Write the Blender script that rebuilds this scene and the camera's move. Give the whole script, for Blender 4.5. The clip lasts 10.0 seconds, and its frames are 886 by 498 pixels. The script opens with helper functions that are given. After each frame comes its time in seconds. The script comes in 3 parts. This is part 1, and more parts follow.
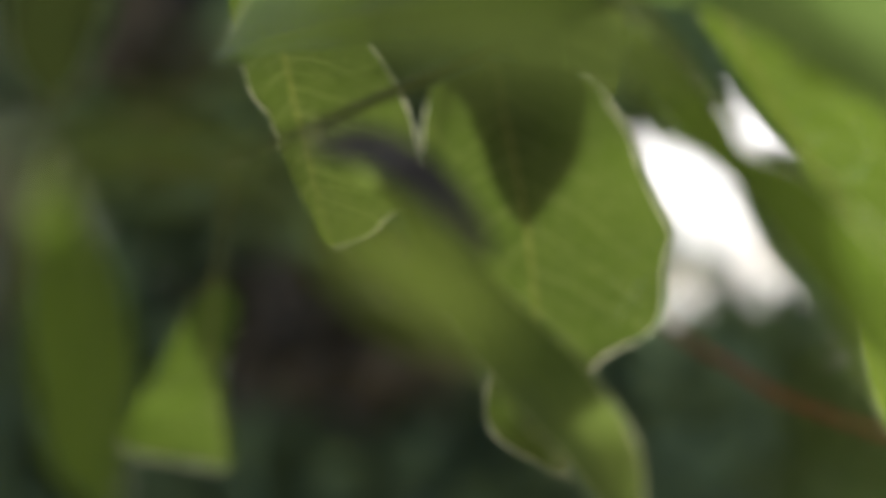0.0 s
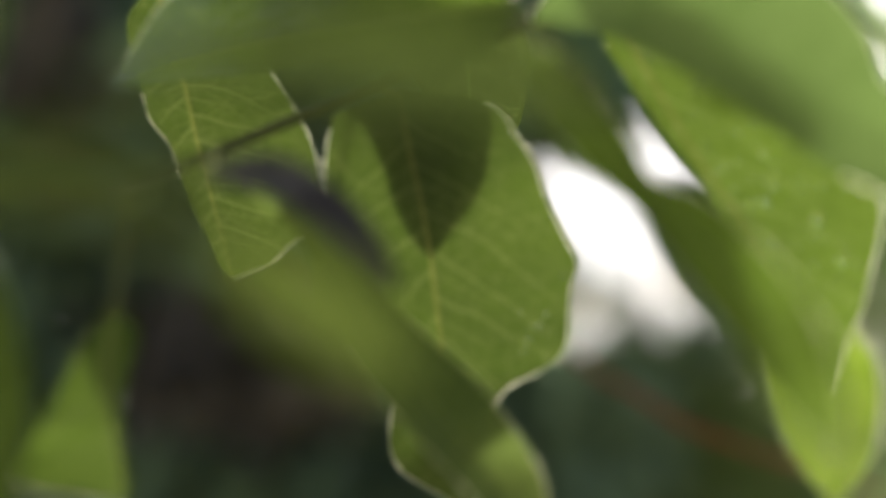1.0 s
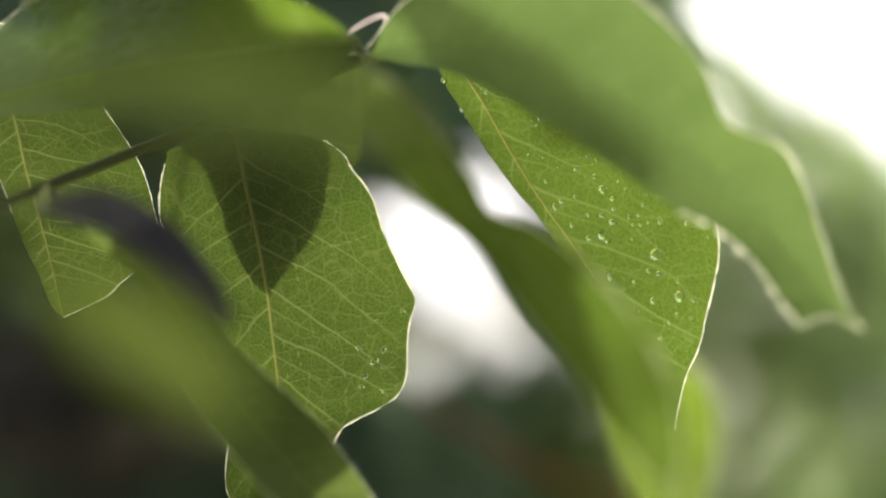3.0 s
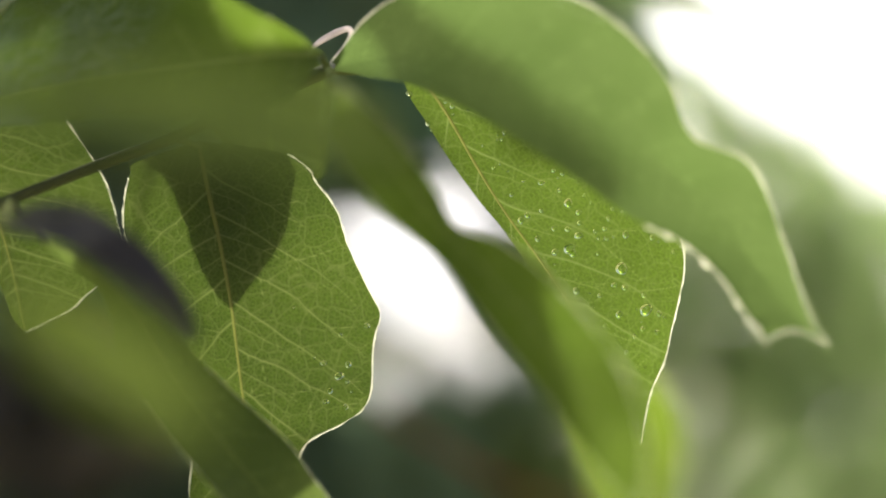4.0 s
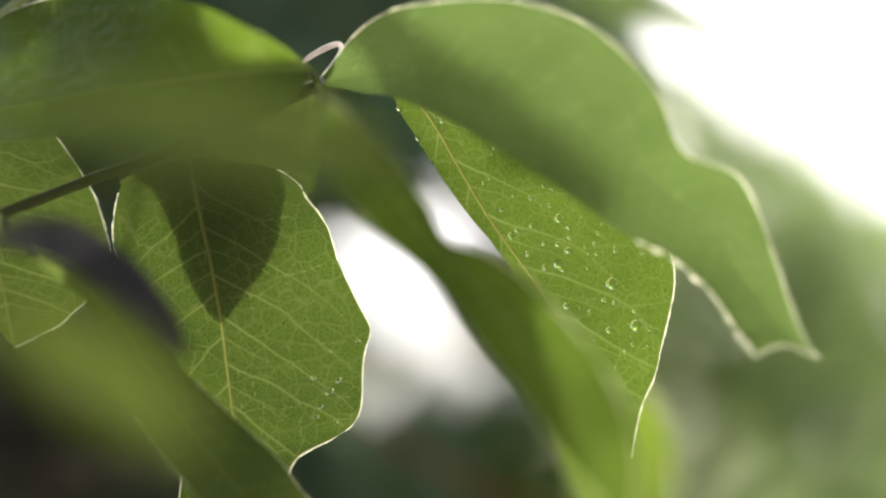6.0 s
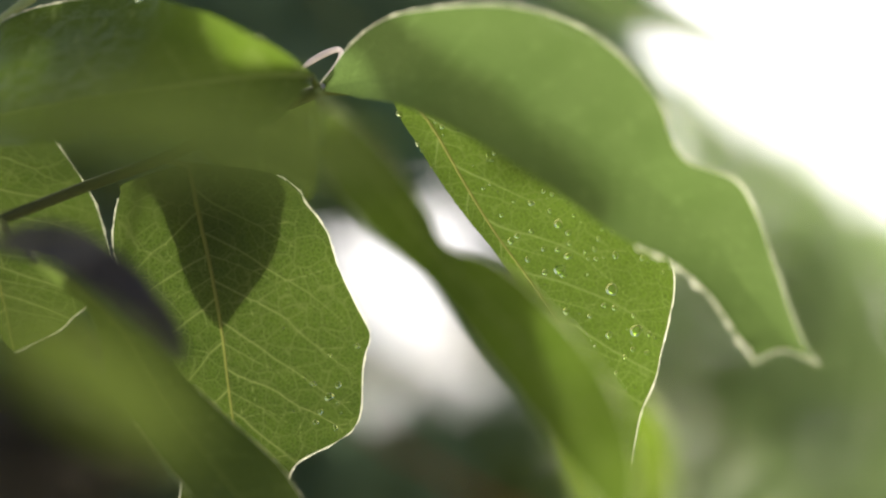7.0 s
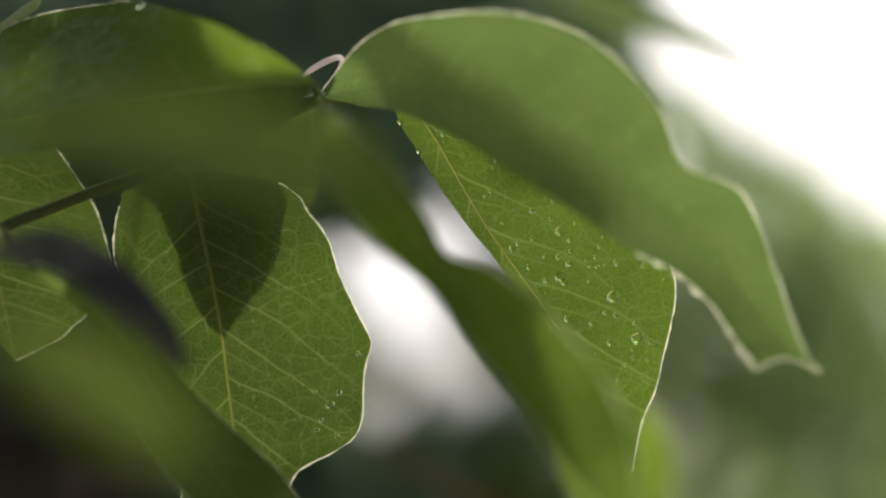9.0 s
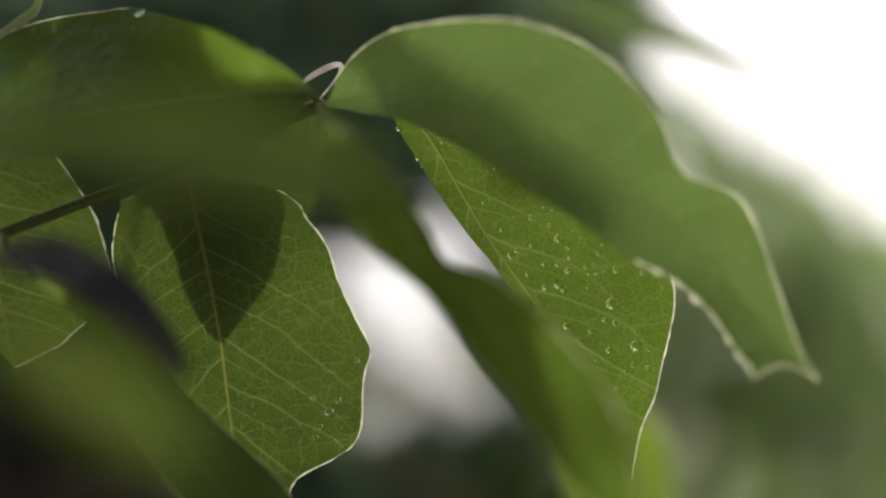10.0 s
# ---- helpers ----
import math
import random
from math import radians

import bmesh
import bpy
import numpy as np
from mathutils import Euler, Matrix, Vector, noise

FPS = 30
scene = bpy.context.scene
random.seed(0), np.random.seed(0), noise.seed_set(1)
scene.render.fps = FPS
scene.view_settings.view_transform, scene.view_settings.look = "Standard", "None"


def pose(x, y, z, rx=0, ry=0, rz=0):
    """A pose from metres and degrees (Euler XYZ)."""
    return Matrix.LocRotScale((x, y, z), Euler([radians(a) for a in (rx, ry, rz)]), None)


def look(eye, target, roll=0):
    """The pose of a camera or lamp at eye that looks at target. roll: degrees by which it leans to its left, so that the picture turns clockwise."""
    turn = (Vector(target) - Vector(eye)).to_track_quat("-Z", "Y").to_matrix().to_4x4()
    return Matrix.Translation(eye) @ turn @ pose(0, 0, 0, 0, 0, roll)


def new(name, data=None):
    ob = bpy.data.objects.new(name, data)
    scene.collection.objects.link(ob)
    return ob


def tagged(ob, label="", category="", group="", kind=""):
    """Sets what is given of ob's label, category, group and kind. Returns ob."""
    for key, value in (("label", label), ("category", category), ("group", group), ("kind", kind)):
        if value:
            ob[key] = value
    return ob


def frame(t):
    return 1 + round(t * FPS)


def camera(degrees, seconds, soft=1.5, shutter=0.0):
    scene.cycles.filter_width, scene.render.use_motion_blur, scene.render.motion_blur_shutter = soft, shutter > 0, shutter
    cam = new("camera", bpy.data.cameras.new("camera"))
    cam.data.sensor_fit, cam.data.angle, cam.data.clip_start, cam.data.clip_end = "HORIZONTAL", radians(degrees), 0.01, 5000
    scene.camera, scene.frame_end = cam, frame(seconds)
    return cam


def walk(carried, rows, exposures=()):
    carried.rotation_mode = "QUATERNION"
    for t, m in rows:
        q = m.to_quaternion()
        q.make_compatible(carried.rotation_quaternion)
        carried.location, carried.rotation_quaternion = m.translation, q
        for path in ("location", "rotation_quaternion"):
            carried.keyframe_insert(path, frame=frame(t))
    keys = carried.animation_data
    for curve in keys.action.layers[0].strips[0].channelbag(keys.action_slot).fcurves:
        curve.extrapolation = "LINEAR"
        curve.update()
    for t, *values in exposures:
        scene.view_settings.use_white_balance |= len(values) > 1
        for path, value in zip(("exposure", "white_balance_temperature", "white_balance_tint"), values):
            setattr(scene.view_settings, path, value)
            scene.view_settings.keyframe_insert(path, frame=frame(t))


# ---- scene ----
# The tripod's spot: 1.6 m above the ground, the branch in front of it seen slightly from below.
STAND = pose(0, 0, 1.6, 8)

cam = camera(24, 10.0, soft=2.0)
cam.data.dof.use_dof = True
# The lens is set on a mark beside the branch: as the camera swings on to the leaves, its focus draws in to them.
focus_mark = new("focus_mark")
focus_mark.matrix_world = STAND @ pose(-0.35, 0.597, 0)
cam.data.dof.focus_object = focus_mark
cam.data.dof.aperture_fstop = 1.05
cam.data.dof.aperture_blades = 0

EXPOSURES = [(0, 1.42), (2.5, 1.49), (5.0, 1.56), (7.5, 1.31), (8.5, 1.00), (10, 0.62)]
walk(cam, [
    (0, STAND @ pose(0, -0.0170, 0, -2.327, 0, 8.163) @ pose(0, 0, 0, 90)),
    (0.5, STAND @ pose(0, -0.0130, 0, -1.944, 0, 7.054) @ pose(0, 0, 0, 90)),
    (1, STAND @ pose(0, -0.0080, 0, -1.553, 0, 5.609) @ pose(0, 0, 0, 90)),
    (1.5, STAND @ pose(0, -0.0060, 0, -1.434, 0, 4.286) @ pose(0, 0, 0, 90)),
    (2, STAND @ pose(0, -0.0040, 0, -1.257, 0, 3.158) @ pose(0, 0, 0, 90)),
    (2.5, STAND @ pose(0, -0.0030, 0, -0.920, 0, 2.074) @ pose(0, 0, 0, 90)),
    (3, STAND @ pose(0, -0.0020, 0, -0.576, 0, 1.187) @ pose(0, 0, 0, 90)),
    (4.5, STAND @ pose(0, 0.0000, 0, -0.095, 0, 0.062) @ pose(0, 0, 0, 90)),
    (5, STAND @ pose(0, 0.0000, 0, -0.000, 0, 0.000) @ pose(0, 0, 0, 90)),
    (5.5, STAND @ pose(0, 0.0000, 0, 0.106, 0, -0.030) @ pose(0, 0, 0, 90)),
    (7, STAND @ pose(0, 0.0000, 0, 0.368, 0, -0.042) @ pose(0, 0, 0, 90)),
    (7.5, STAND @ pose(0, 0.0000, 0, 0.388, 0, -0.044) @ pose(0, 0, 0, 90)),
    (8, STAND @ pose(0, 0.0000, 0, 0.549, 0, -0.029) @ pose(0, 0, 0, 90)),
    (8.5, STAND @ pose(0, 0.0000, 0, 0.578, 0, -0.018) @ pose(0, 0, 0, 90)),
    (9, STAND @ pose(0, 0.0000, 0, 0.581, 0, -0.015) @ pose(0, 0, 0, 90)),
    (9.5, STAND @ pose(0, 0.0000, 0, 0.757, 0, -0.029) @ pose(0, 0, 0, 90)),
    (10, STAND @ pose(0, 0.0000, 0, 0.778, 0, -0.040) @ pose(0, 0, 0, 90)),
], exposures=EXPOSURES)

# ---- light ----
SUN_WAY = STAND.to_3x3() @ Vector((0.324, 0.694, 0.643)).normalized()
sun_data = bpy.data.lights.new("sun", "SUN")
sun_data.energy, sun_data.angle, sun_data.color = 3.4, radians(2.0), (1.0, 0.95, 0.86)
sun = new("sun", sun_data)
sun.matrix_world = look(SUN_WAY * 20, (0, 0, 0))

world = bpy.data.worlds.new("sky")
scene.world = world
world.use_nodes = True
wt = world.node_tree
sky = wt.nodes.new("ShaderNodeTexSky")
sky.sky_type, sky.sun_disc = "NISHITA", False
sky.sun_elevation = math.asin(SUN_WAY.z)
sky.sun_rotation = math.atan2(SUN_WAY.x, SUN_WAY.y)
sky.dust_density, sky.air_density, sky.ozone_density = 6.0, 0.55, 0.3
wt.links.new(sky.outputs[0], wt.nodes["Background"].inputs[0])
wt.nodes["Background"].inputs[1].default_value = 0.15


# ---- materials ----
def mat_new(name):
    m = bpy.data.materials.new(name)
    m.use_nodes = True
    t = m.node_tree
    t.nodes.clear()

    def add(kind, **kw):
        n = t.nodes.new("ShaderNode" + kind)
        for k, v in kw.items():
            if k == "ins":
                for key, val in v.items():
                    if isinstance(val, bpy.types.NodeSocket):
                        t.links.new(val, n.inputs[key])
                    else:
                        n.inputs[key].default_value = val
            else:
                setattr(n, k, v)
        return n

    def finish(shader):
        o = add("OutputMaterial")
        t.links.new(shader, o.inputs[0])
        return m

    return add, finish


def mixc(add, fac, a, b, mode="MIX"):
    n = add("Mix", data_type="RGBA", blend_type=mode)
    for i, v in ((0, fac), (6, a), (7, b)):
        if isinstance(v, bpy.types.NodeSocket):
            n.id_data.links.new(v, n.inputs[i])
        else:
            n.inputs[i].default_value = v
    return n.outputs[2]


def rgb(r, g, b):
    return (r, g, b, 1.0)


def leaf_material(name, front, through_a, through_b, veins, net=1.0, share=0.45, gloss=0.3, rough=0.4, onward=0.0):
    """A living leaf: reflects a little, lets sunlight through, with a fine net of veins."""
    add, finish = mat_new(name)
    uv = add("UVMap", uv_map="metric").outputs[0]
    info = add("ObjectInfo").outputs["Random"]
    warp = add("TexNoise", ins={"Vector": uv, "Scale": 2.2, "Detail": 1.0})
    wv = add("VectorMath", operation="SCALE", ins={0: warp.outputs["Color"], "Scale": 0.10}).outputs[0]
    uvw = add("VectorMath", operation="ADD", ins={0: uv, 1: wv}).outputs[0]

    def lines(scale, lo, hi):
        v = add("TexVoronoi", feature="DISTANCE_TO_EDGE", ins={"Vector": uvw, "Scale": scale})
        r = add("MapRange", interpolation_type="SMOOTHSTEP", ins={"Value": v.outputs["Distance"], "From Min": lo, "From Max": hi, "To Min": 1.0, "To Max": 0.0})
        return r.outputs[0], v.outputs["Distance"]

    big, dist = lines(1.7, 0.0, 0.045)
    small, _ = lines(7.0, 0.0, 0.16)
    blot = add("TexNoise", ins={"Vector": uv, "Scale": 0.8, "Detail": 4.0, "Roughness": 0.6}).outputs["Fac"]
    speck = add("TexNoise", ins={"Vector": uv, "Scale": 14.0, "Detail": 2.0}).outputs["Fac"]
    f1 = add("MapRange", ins={"Value": blot, "From Min": 0.3, "From Max": 0.7}).outputs[0]
    col = mixc(add, f1, rgb(*through_a), rgb(*through_b))
    hue = add("HueSaturation", ins={"Hue": 0.5, "Saturation": 1.0, "Value": add("MapRange", ins={"Value": info, "To Min": 0.9, "To Max": 1.1}).outputs[0], "Color": col}).outputs[0]
    grain = add("MapRange", ins={"Value": speck, "From Min": 0.3, "From Max": 0.7, "To Min": 0.75, "To Max": 1.2}).outputs[0]
    hue = mixc(add, 1.0, hue, add("CombineColor", ins={0: grain, 1: grain, 2: grain}).outputs[0], "MULTIPLY")
    fs = add("Math", operation="MULTIPLY", ins={0: small, 1: 0.30 * net}).outputs[0]
    fb = add("Math", operation="MULTIPLY", ins={0: big, 1: 0.55 * net}).outputs[0]
    hue = mixc(add, fs, hue, rgb(*veins))
    hue = mixc(add, fb, hue, rgb(*veins))
    vein = add("Attribute", attribute_name="vein").outputs["Fac"]
    hue = mixc(add, add("Math", operation="MULTIPLY", ins={0: vein, 1: 0.85}).outputs[0], hue, rgb(*[c * 1.1 for c in veins]))
    dcol = mixc(add, f1, rgb(*front), rgb(*[c * 1.35 for c in front]))
    height = add("Math", operation="MULTIPLY_ADD", ins={0: dist, 1: 0.6, 2: add("Math", operation="MULTIPLY", ins={0: speck, 1: 0.15}).outputs[0]}).outputs[0]
    bump = add("Bump", ins={"Strength": 0.25, "Distance": 0.002, "Height": height}).outputs[0]
    dif = add("BsdfDiffuse", ins={"Color": dcol, "Normal": bump})
    tra = add("BsdfTranslucent", ins={"Color": hue, "Normal": bump})
    fwd = add("BsdfRefraction", ins={"Color": hue, "Roughness": 0.6, "IOR": 1.4, "Normal": bump})
    tra = add("MixShader", ins={0: onward, 1: tra.outputs[0], 2: fwd.outputs[0]})
    body = add("MixShader", ins={0: share, 1: dif.outputs[0], 2: tra.outputs[0]})
    glo = add("BsdfGlossy", ins={"Color": rgb(1, 1, 1), "Roughness": rough, "Normal": bump})
    fr = add("Fresnel", ins={"IOR": 1.42, "Normal": bump}).outputs[0]
    ff = add("Math", operation="MULTIPLY", ins={0: fr, 1: gloss}).outputs[0]
    return finish(add("MixShader", ins={0: ff, 1: body.outputs[0], 2: glo.outputs[0]}).outputs[0])


def stalk_material(name, a, b, share=0.35):
    """Veins, leaf margins and stalks: pale tissue that lets some light through."""
    add, finish = mat_new(name)
    co = add("TexCoord").outputs["Object"]
    n = add("TexNoise", ins={"Vector": co, "Scale": 260.0, "Detail": 3.0}).outputs["Fac"]
    n2 = add("TexNoise", ins={"Vector": co, "Scale": 40.0, "Detail": 2.0}).outputs["Fac"]
    col = mixc(add, n2, rgb(*a), rgb(*b))
    col = mixc(add, add("MapRange", ins={"Value": n, "From Min": 0.35, "From Max": 0.75, "To Max": 0.35}).outputs[0], col, rgb(*[c * 0.5 for c in a]))
    bump = add("Bump", ins={"Strength": 0.3, "Distance": 0.0004, "Height": n}).outputs[0]
    d = add("BsdfDiffuse", ins={"Color": col, "Normal": bump})
    t = add("BsdfTranslucent", ins={"Color": col, "Normal": bump})
    body = add("MixShader", ins={0: share, 1: d.outputs[0], 2: t.outputs[0]})
    g = add("BsdfGlossy", ins={"Roughness": 0.35, "Normal": bump})
    return finish(add("MixShader", ins={0: 0.012, 1: body.outputs[0], 2: g.outputs[0]}).outputs[0])


def water_material():
    add, finish = mat_new("water")
    # The tint stands in for the darker refraction seen inside drops.
    g = add("BsdfGlass", ins={"Color": rgb(0.88, 0.92, 0.74), "Roughness": 0.0, "IOR": 1.33})
    s = add("BsdfGlossy", ins={"Roughness": 0.05})
    return finish(add("MixShader", ins={0: 0.02, 1: g.outputs[0], 2: s.outputs[0]}).outputs[0])


def bark_material(name, a, b, scale=60.0):
    add, finish = mat_new(name)
    co = add("TexCoord").outputs["Object"]
    n = add("TexNoise", ins={"Vector": co, "Scale": scale, "Detail": 6.0, "Roughness": 0.65}).outputs["Fac"]
    w = add("TexNoise", ins={"Vector": co, "Scale": scale * 0.15, "Detail": 2.0}).outputs["Fac"]
    col = mixc(add, n, rgb(*a), rgb(*b))
    col = mixc(add, w, col, rgb(*[c * 0.6 for c in a]))
    bump = add("Bump", ins={"Strength": 0.6, "Distance": 0.06 / scale, "Height": n}).outputs[0]
    p = add("BsdfPrincipled", ins={"Base Color": col, "Roughness": 0.85, "Specular IOR Level": 0.12, "Normal": bump})
    return finish(p.outputs[0])


def crown_material(name, a, b, light, share=0.4):
    """Leaves of shrubs farther off."""
    add, finish = mat_new(name)
    r = add("NewGeometry").outputs["Random Per Island"]
    co = add("TexCoord").outputs["Object"]
    n = add("TexNoise", ins={"Vector": co, "Scale": 30.0, "Detail": 4.0}).outputs["Fac"]
    col = mixc(add, r, rgb(*a), rgb(*b))
    col = mixc(add, add("MapRange", ins={"Value": n, "From Min": 0.35, "From Max": 0.7, "To Max": 0.5}).outputs[0], col, rgb(*[c * 0.6 for c in a]))
    bump = add("Bump", ins={"Strength": 0.3, "Distance": 0.002, "Height": n}).outputs[0]
    d = add("BsdfDiffuse", ins={"Color": col, "Normal": bump})
    t = add("BsdfTranslucent", ins={"Color": mixc(add, 0.5, col, rgb(*light)), "Normal": bump})
    body = add("MixShader", ins={0: share, 1: d.outputs[0], 2: t.outputs[0]})
    g = add("BsdfGlossy", ins={"Roughness": 0.45, "Normal": bump})
    fr = add("Math", operation="MULTIPLY", ins={0: add("Fresnel", ins={"IOR": 1.4}).outputs[0], 1: 0.15}).outputs[0]
    return finish(add("MixShader", ins={0: fr, 1: body.outputs[0], 2: g.outputs[0]}).outputs[0])


LEAF = leaf_material("leaf_green", (0.020, 0.034, 0.014), (0.112, 0.182, 0.020), (0.088, 0.146, 0.015), (0.20, 0.27, 0.070), net=0.70, share=0.62, gloss=0.08, onward=0.45)
LEAF_NEAR = leaf_material("leaf_dark_green", (0.026, 0.034, 0.012), (0.098, 0.158, 0.016), (0.076, 0.130, 0.012), (0.15, 0.20, 0.05), net=0.4, share=0.62, gloss=0.08)
# Dimmed leaf green: the near leaf's lack of sun is in its colour.
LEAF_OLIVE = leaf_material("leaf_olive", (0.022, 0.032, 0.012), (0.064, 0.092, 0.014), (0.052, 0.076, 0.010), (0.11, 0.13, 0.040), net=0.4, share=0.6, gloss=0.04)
# Darker copy of the leaf green, for blades that catch less sun.
LEAF_DIM = leaf_material("leaf_dimmed", (0.026, 0.028, 0.016), (0.061, 0.101, 0.012), (0.045, 0.079, 0.009), (0.160, 0.200, 0.055), net=0.75, share=0.62, gloss=0.15, onward=0.3)
# Greyed green: the veil of haze over these leaves is put into the colour.
LEAF_PALE = leaf_material("leaf_pale_green", (0.032, 0.046, 0.016), (0.082, 0.126, 0.034), (0.064, 0.104, 0.025), (0.095, 0.143, 0.040), net=0.1, share=0.62, gloss=0.10)
LEAF_DEEP = leaf_material("leaf_deep_green", (0.034, 0.048, 0.020), (0.150, 0.212, 0.044), (0.122, 0.178, 0.036), (0.18, 0.24, 0.06), net=0.3, share=0.55, gloss=0.08, rough=0.45)
# Bluish tone: the sky's reflection is put into this shaded leaf's colour.
LEAF_TEAL = leaf_material("leaf_bluish_green", (0.055, 0.115, 0.088), (0.055, 0.120, 0.085), (0.046, 0.100, 0.070), (0.05, 0.08, 0.06), net=0.4, share=0.5, gloss=0.08)
# Near-black purplish colour stands in for shadow on the long leaf's upper half.
LEAF_PAINTED_SHADE = leaf_material("leaf_painted_shade", (0.034, 0.032, 0.040), (0.030, 0.032, 0.030), (0.024, 0.026, 0.026), (0.03, 0.03, 0.03), net=0.3, share=0.25, gloss=0.02)
# Brightened leaf green, so that the leaf behind shows as sunlit.
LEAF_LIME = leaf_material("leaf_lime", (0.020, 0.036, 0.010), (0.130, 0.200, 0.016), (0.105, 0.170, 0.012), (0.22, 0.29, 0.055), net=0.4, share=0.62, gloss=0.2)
# Darkened copy of the leaf green: shade is put into the colour.
LEAF_SHADE = leaf_material("leaf_shade_tone", (0.018, 0.026, 0.010), (0.043, 0.064, 0.011), (0.035, 0.053, 0.009), (0.10, 0.13, 0.038), net=0.4, share=0.6, gloss=0.15)
VEIN = stalk_material("vein_pale", (0.135, 0.148, 0.034), (0.11, 0.12, 0.028), 0.7)
VEIN_GREEN = stalk_material("vein_green", (0.13, 0.17, 0.04), (0.10, 0.14, 0.03), 0.65)
# Leaf margins, with the brightness of rim light put into a pale colour.
RIM = stalk_material("leaf_margin_rim_light", (0.60, 0.61, 0.46), (0.50, 0.52, 0.36), 0.75)
STALK = stalk_material("stalk_green", (0.12, 0.15, 0.05), (0.10, 0.10, 0.04), 0.15)
TWIG = bark_material("twig_bark", (0.050, 0.058, 0.024), (0.078, 0.090, 0.040), 400.0)
BARK = bark_material("shrub_bark", (0.07, 0.05, 0.035), (0.13, 0.10, 0.07), 60.0)
RED = bark_material("red_twig_bark", (0.24, 0.06, 0.035), (0.18, 0.05, 0.03), 200.0)
WATER = water_material()
BUD_GREEN = stalk_material("bud_green", (0.40, 0.45, 0.22), (0.30, 0.36, 0.15), 0.5)
HAIR = stalk_material("bud_down", (0.86, 0.80, 0.78), (0.78, 0.72, 0.66), 0.6)
# Both shrub greens are raised in place of a veil of haze.
CROWN_DARK = crown_material("dark_foliage", (0.110, 0.165, 0.108), (0.132, 0.196, 0.128), (0.30, 0.43, 0.26), 0.33)
CROWN_LIGHT = crown_material("light_foliage", (0.160, 0.225, 0.094), (0.190, 0.255, 0.110), (0.42, 0.56, 0.23), 0.45)
# Brown-dark leaf colour that stands in for deep shade in the dark shrub.
CROWN_SHADE = crown_material("shade_brown_foliage", (0.110, 0.098, 0.088), (0.132, 0.120, 0.104), (0.18, 0.17, 0.14), 0.25)
# Ground out of view, made pale so it throws sunlight up on the leaves.
SOIL = bark_material("soil", (0.22, 0.20, 0.11), (0.26, 0.25, 0.14), 6.0)


# ---- building helpers ----
def link_mesh(name, verts, faces, material, parent=None, label="", smooth=True, uvs=None):
    me = bpy.data.meshes.new(name)
    me.from_pydata(verts, [], faces)
    me.materials.append(material)
    me.polygons.foreach_set("use_smooth", [smooth] * len(me.polygons))
    if uvs is not None:
        layer = me.uv_layers.new(name="metric")
        idx = np.empty(len(me.loops), dtype=np.int32)
        me.loops.foreach_get("vertex_index", idx)
        layer.data.foreach_set("uv", np.asarray(uvs, dtype=np.float32)[idx].ravel())
    me.update()
    ob = new(name, me)
    if parent is not None:
        ob.parent = parent
    if label:
        ob["label"] = label
    return ob


def spline(points, n):
    """A smooth line through the points, as n places."""
    p = np.array(points, dtype=float)
    q = np.concatenate([[2 * p[0] - p[1]], p, [2 * p[-1] - p[-2]]])
    u = np.linspace(0, len(p) - 1 - 1e-9, n)
    i = u.astype(int)
    f = (u - i).reshape(-1, *([1] * (p.ndim - 1)))
    a, b, c, d = q[i], q[i + 1], q[i + 2], q[i + 3]
    return 0.5 * (2 * b + (c - a) * f + (2 * a - 5 * b + 4 * c - d) * f**2 + (3 * b - a - 3 * c + d) * f**3)


def even(line, n):
    """The line resampled to n even steps of its length."""
    d = np.r_[0, np.cumsum(np.linalg.norm(np.diff(line, axis=0), axis=1))]
    u = np.linspace(0, d[-1], n)
    return np.stack([np.interp(u, d, line[:, k]) for k in range(line.shape[1])], 1), d[-1]


def tube(line, radii, sides=8, flat=1.0):
    """Vertices and faces of a tapered tube along the line; flat squeezes it towards the eye side."""
    line = np.asarray(line, dtype=float)
    n = len(line)
    radii = np.interp(np.linspace(0, 1, n), np.linspace(0, 1, len(radii)), radii)
    tang = np.gradient(line, axis=0)
    tang /= np.linalg.norm(tang, axis=1)[:, None] + 1e-12
    up = np.array([0.0, 1.0, 0.0])
    s1 = np.cross(tang, up)
    s1 /= np.linalg.norm(s1, axis=1)[:, None] + 1e-9
    s2 = np.cross(s1, tang)
    ang = np.linspace(0, 2 * math.pi, sides, endpoint=False)
    v = line[:, None] + radii[:, None, None] * (np.cos(ang)[None, :, None] * s1[:, None] + flat * np.sin(ang)[None, :, None] * s2[:, None])
    f = []
    for i in range(n - 1):
        for j in range(sides):
            k = (j + 1) % sides
            f.append((i * sides + j, i * sides + k, (i + 1) * sides + k, (i + 1) * sides + j))
    f.append(tuple(range(sides))[::-1])
    f.append(tuple((n - 1) * sides + j for j in range(sides)))
    return v.reshape(-1, 3).tolist(), f


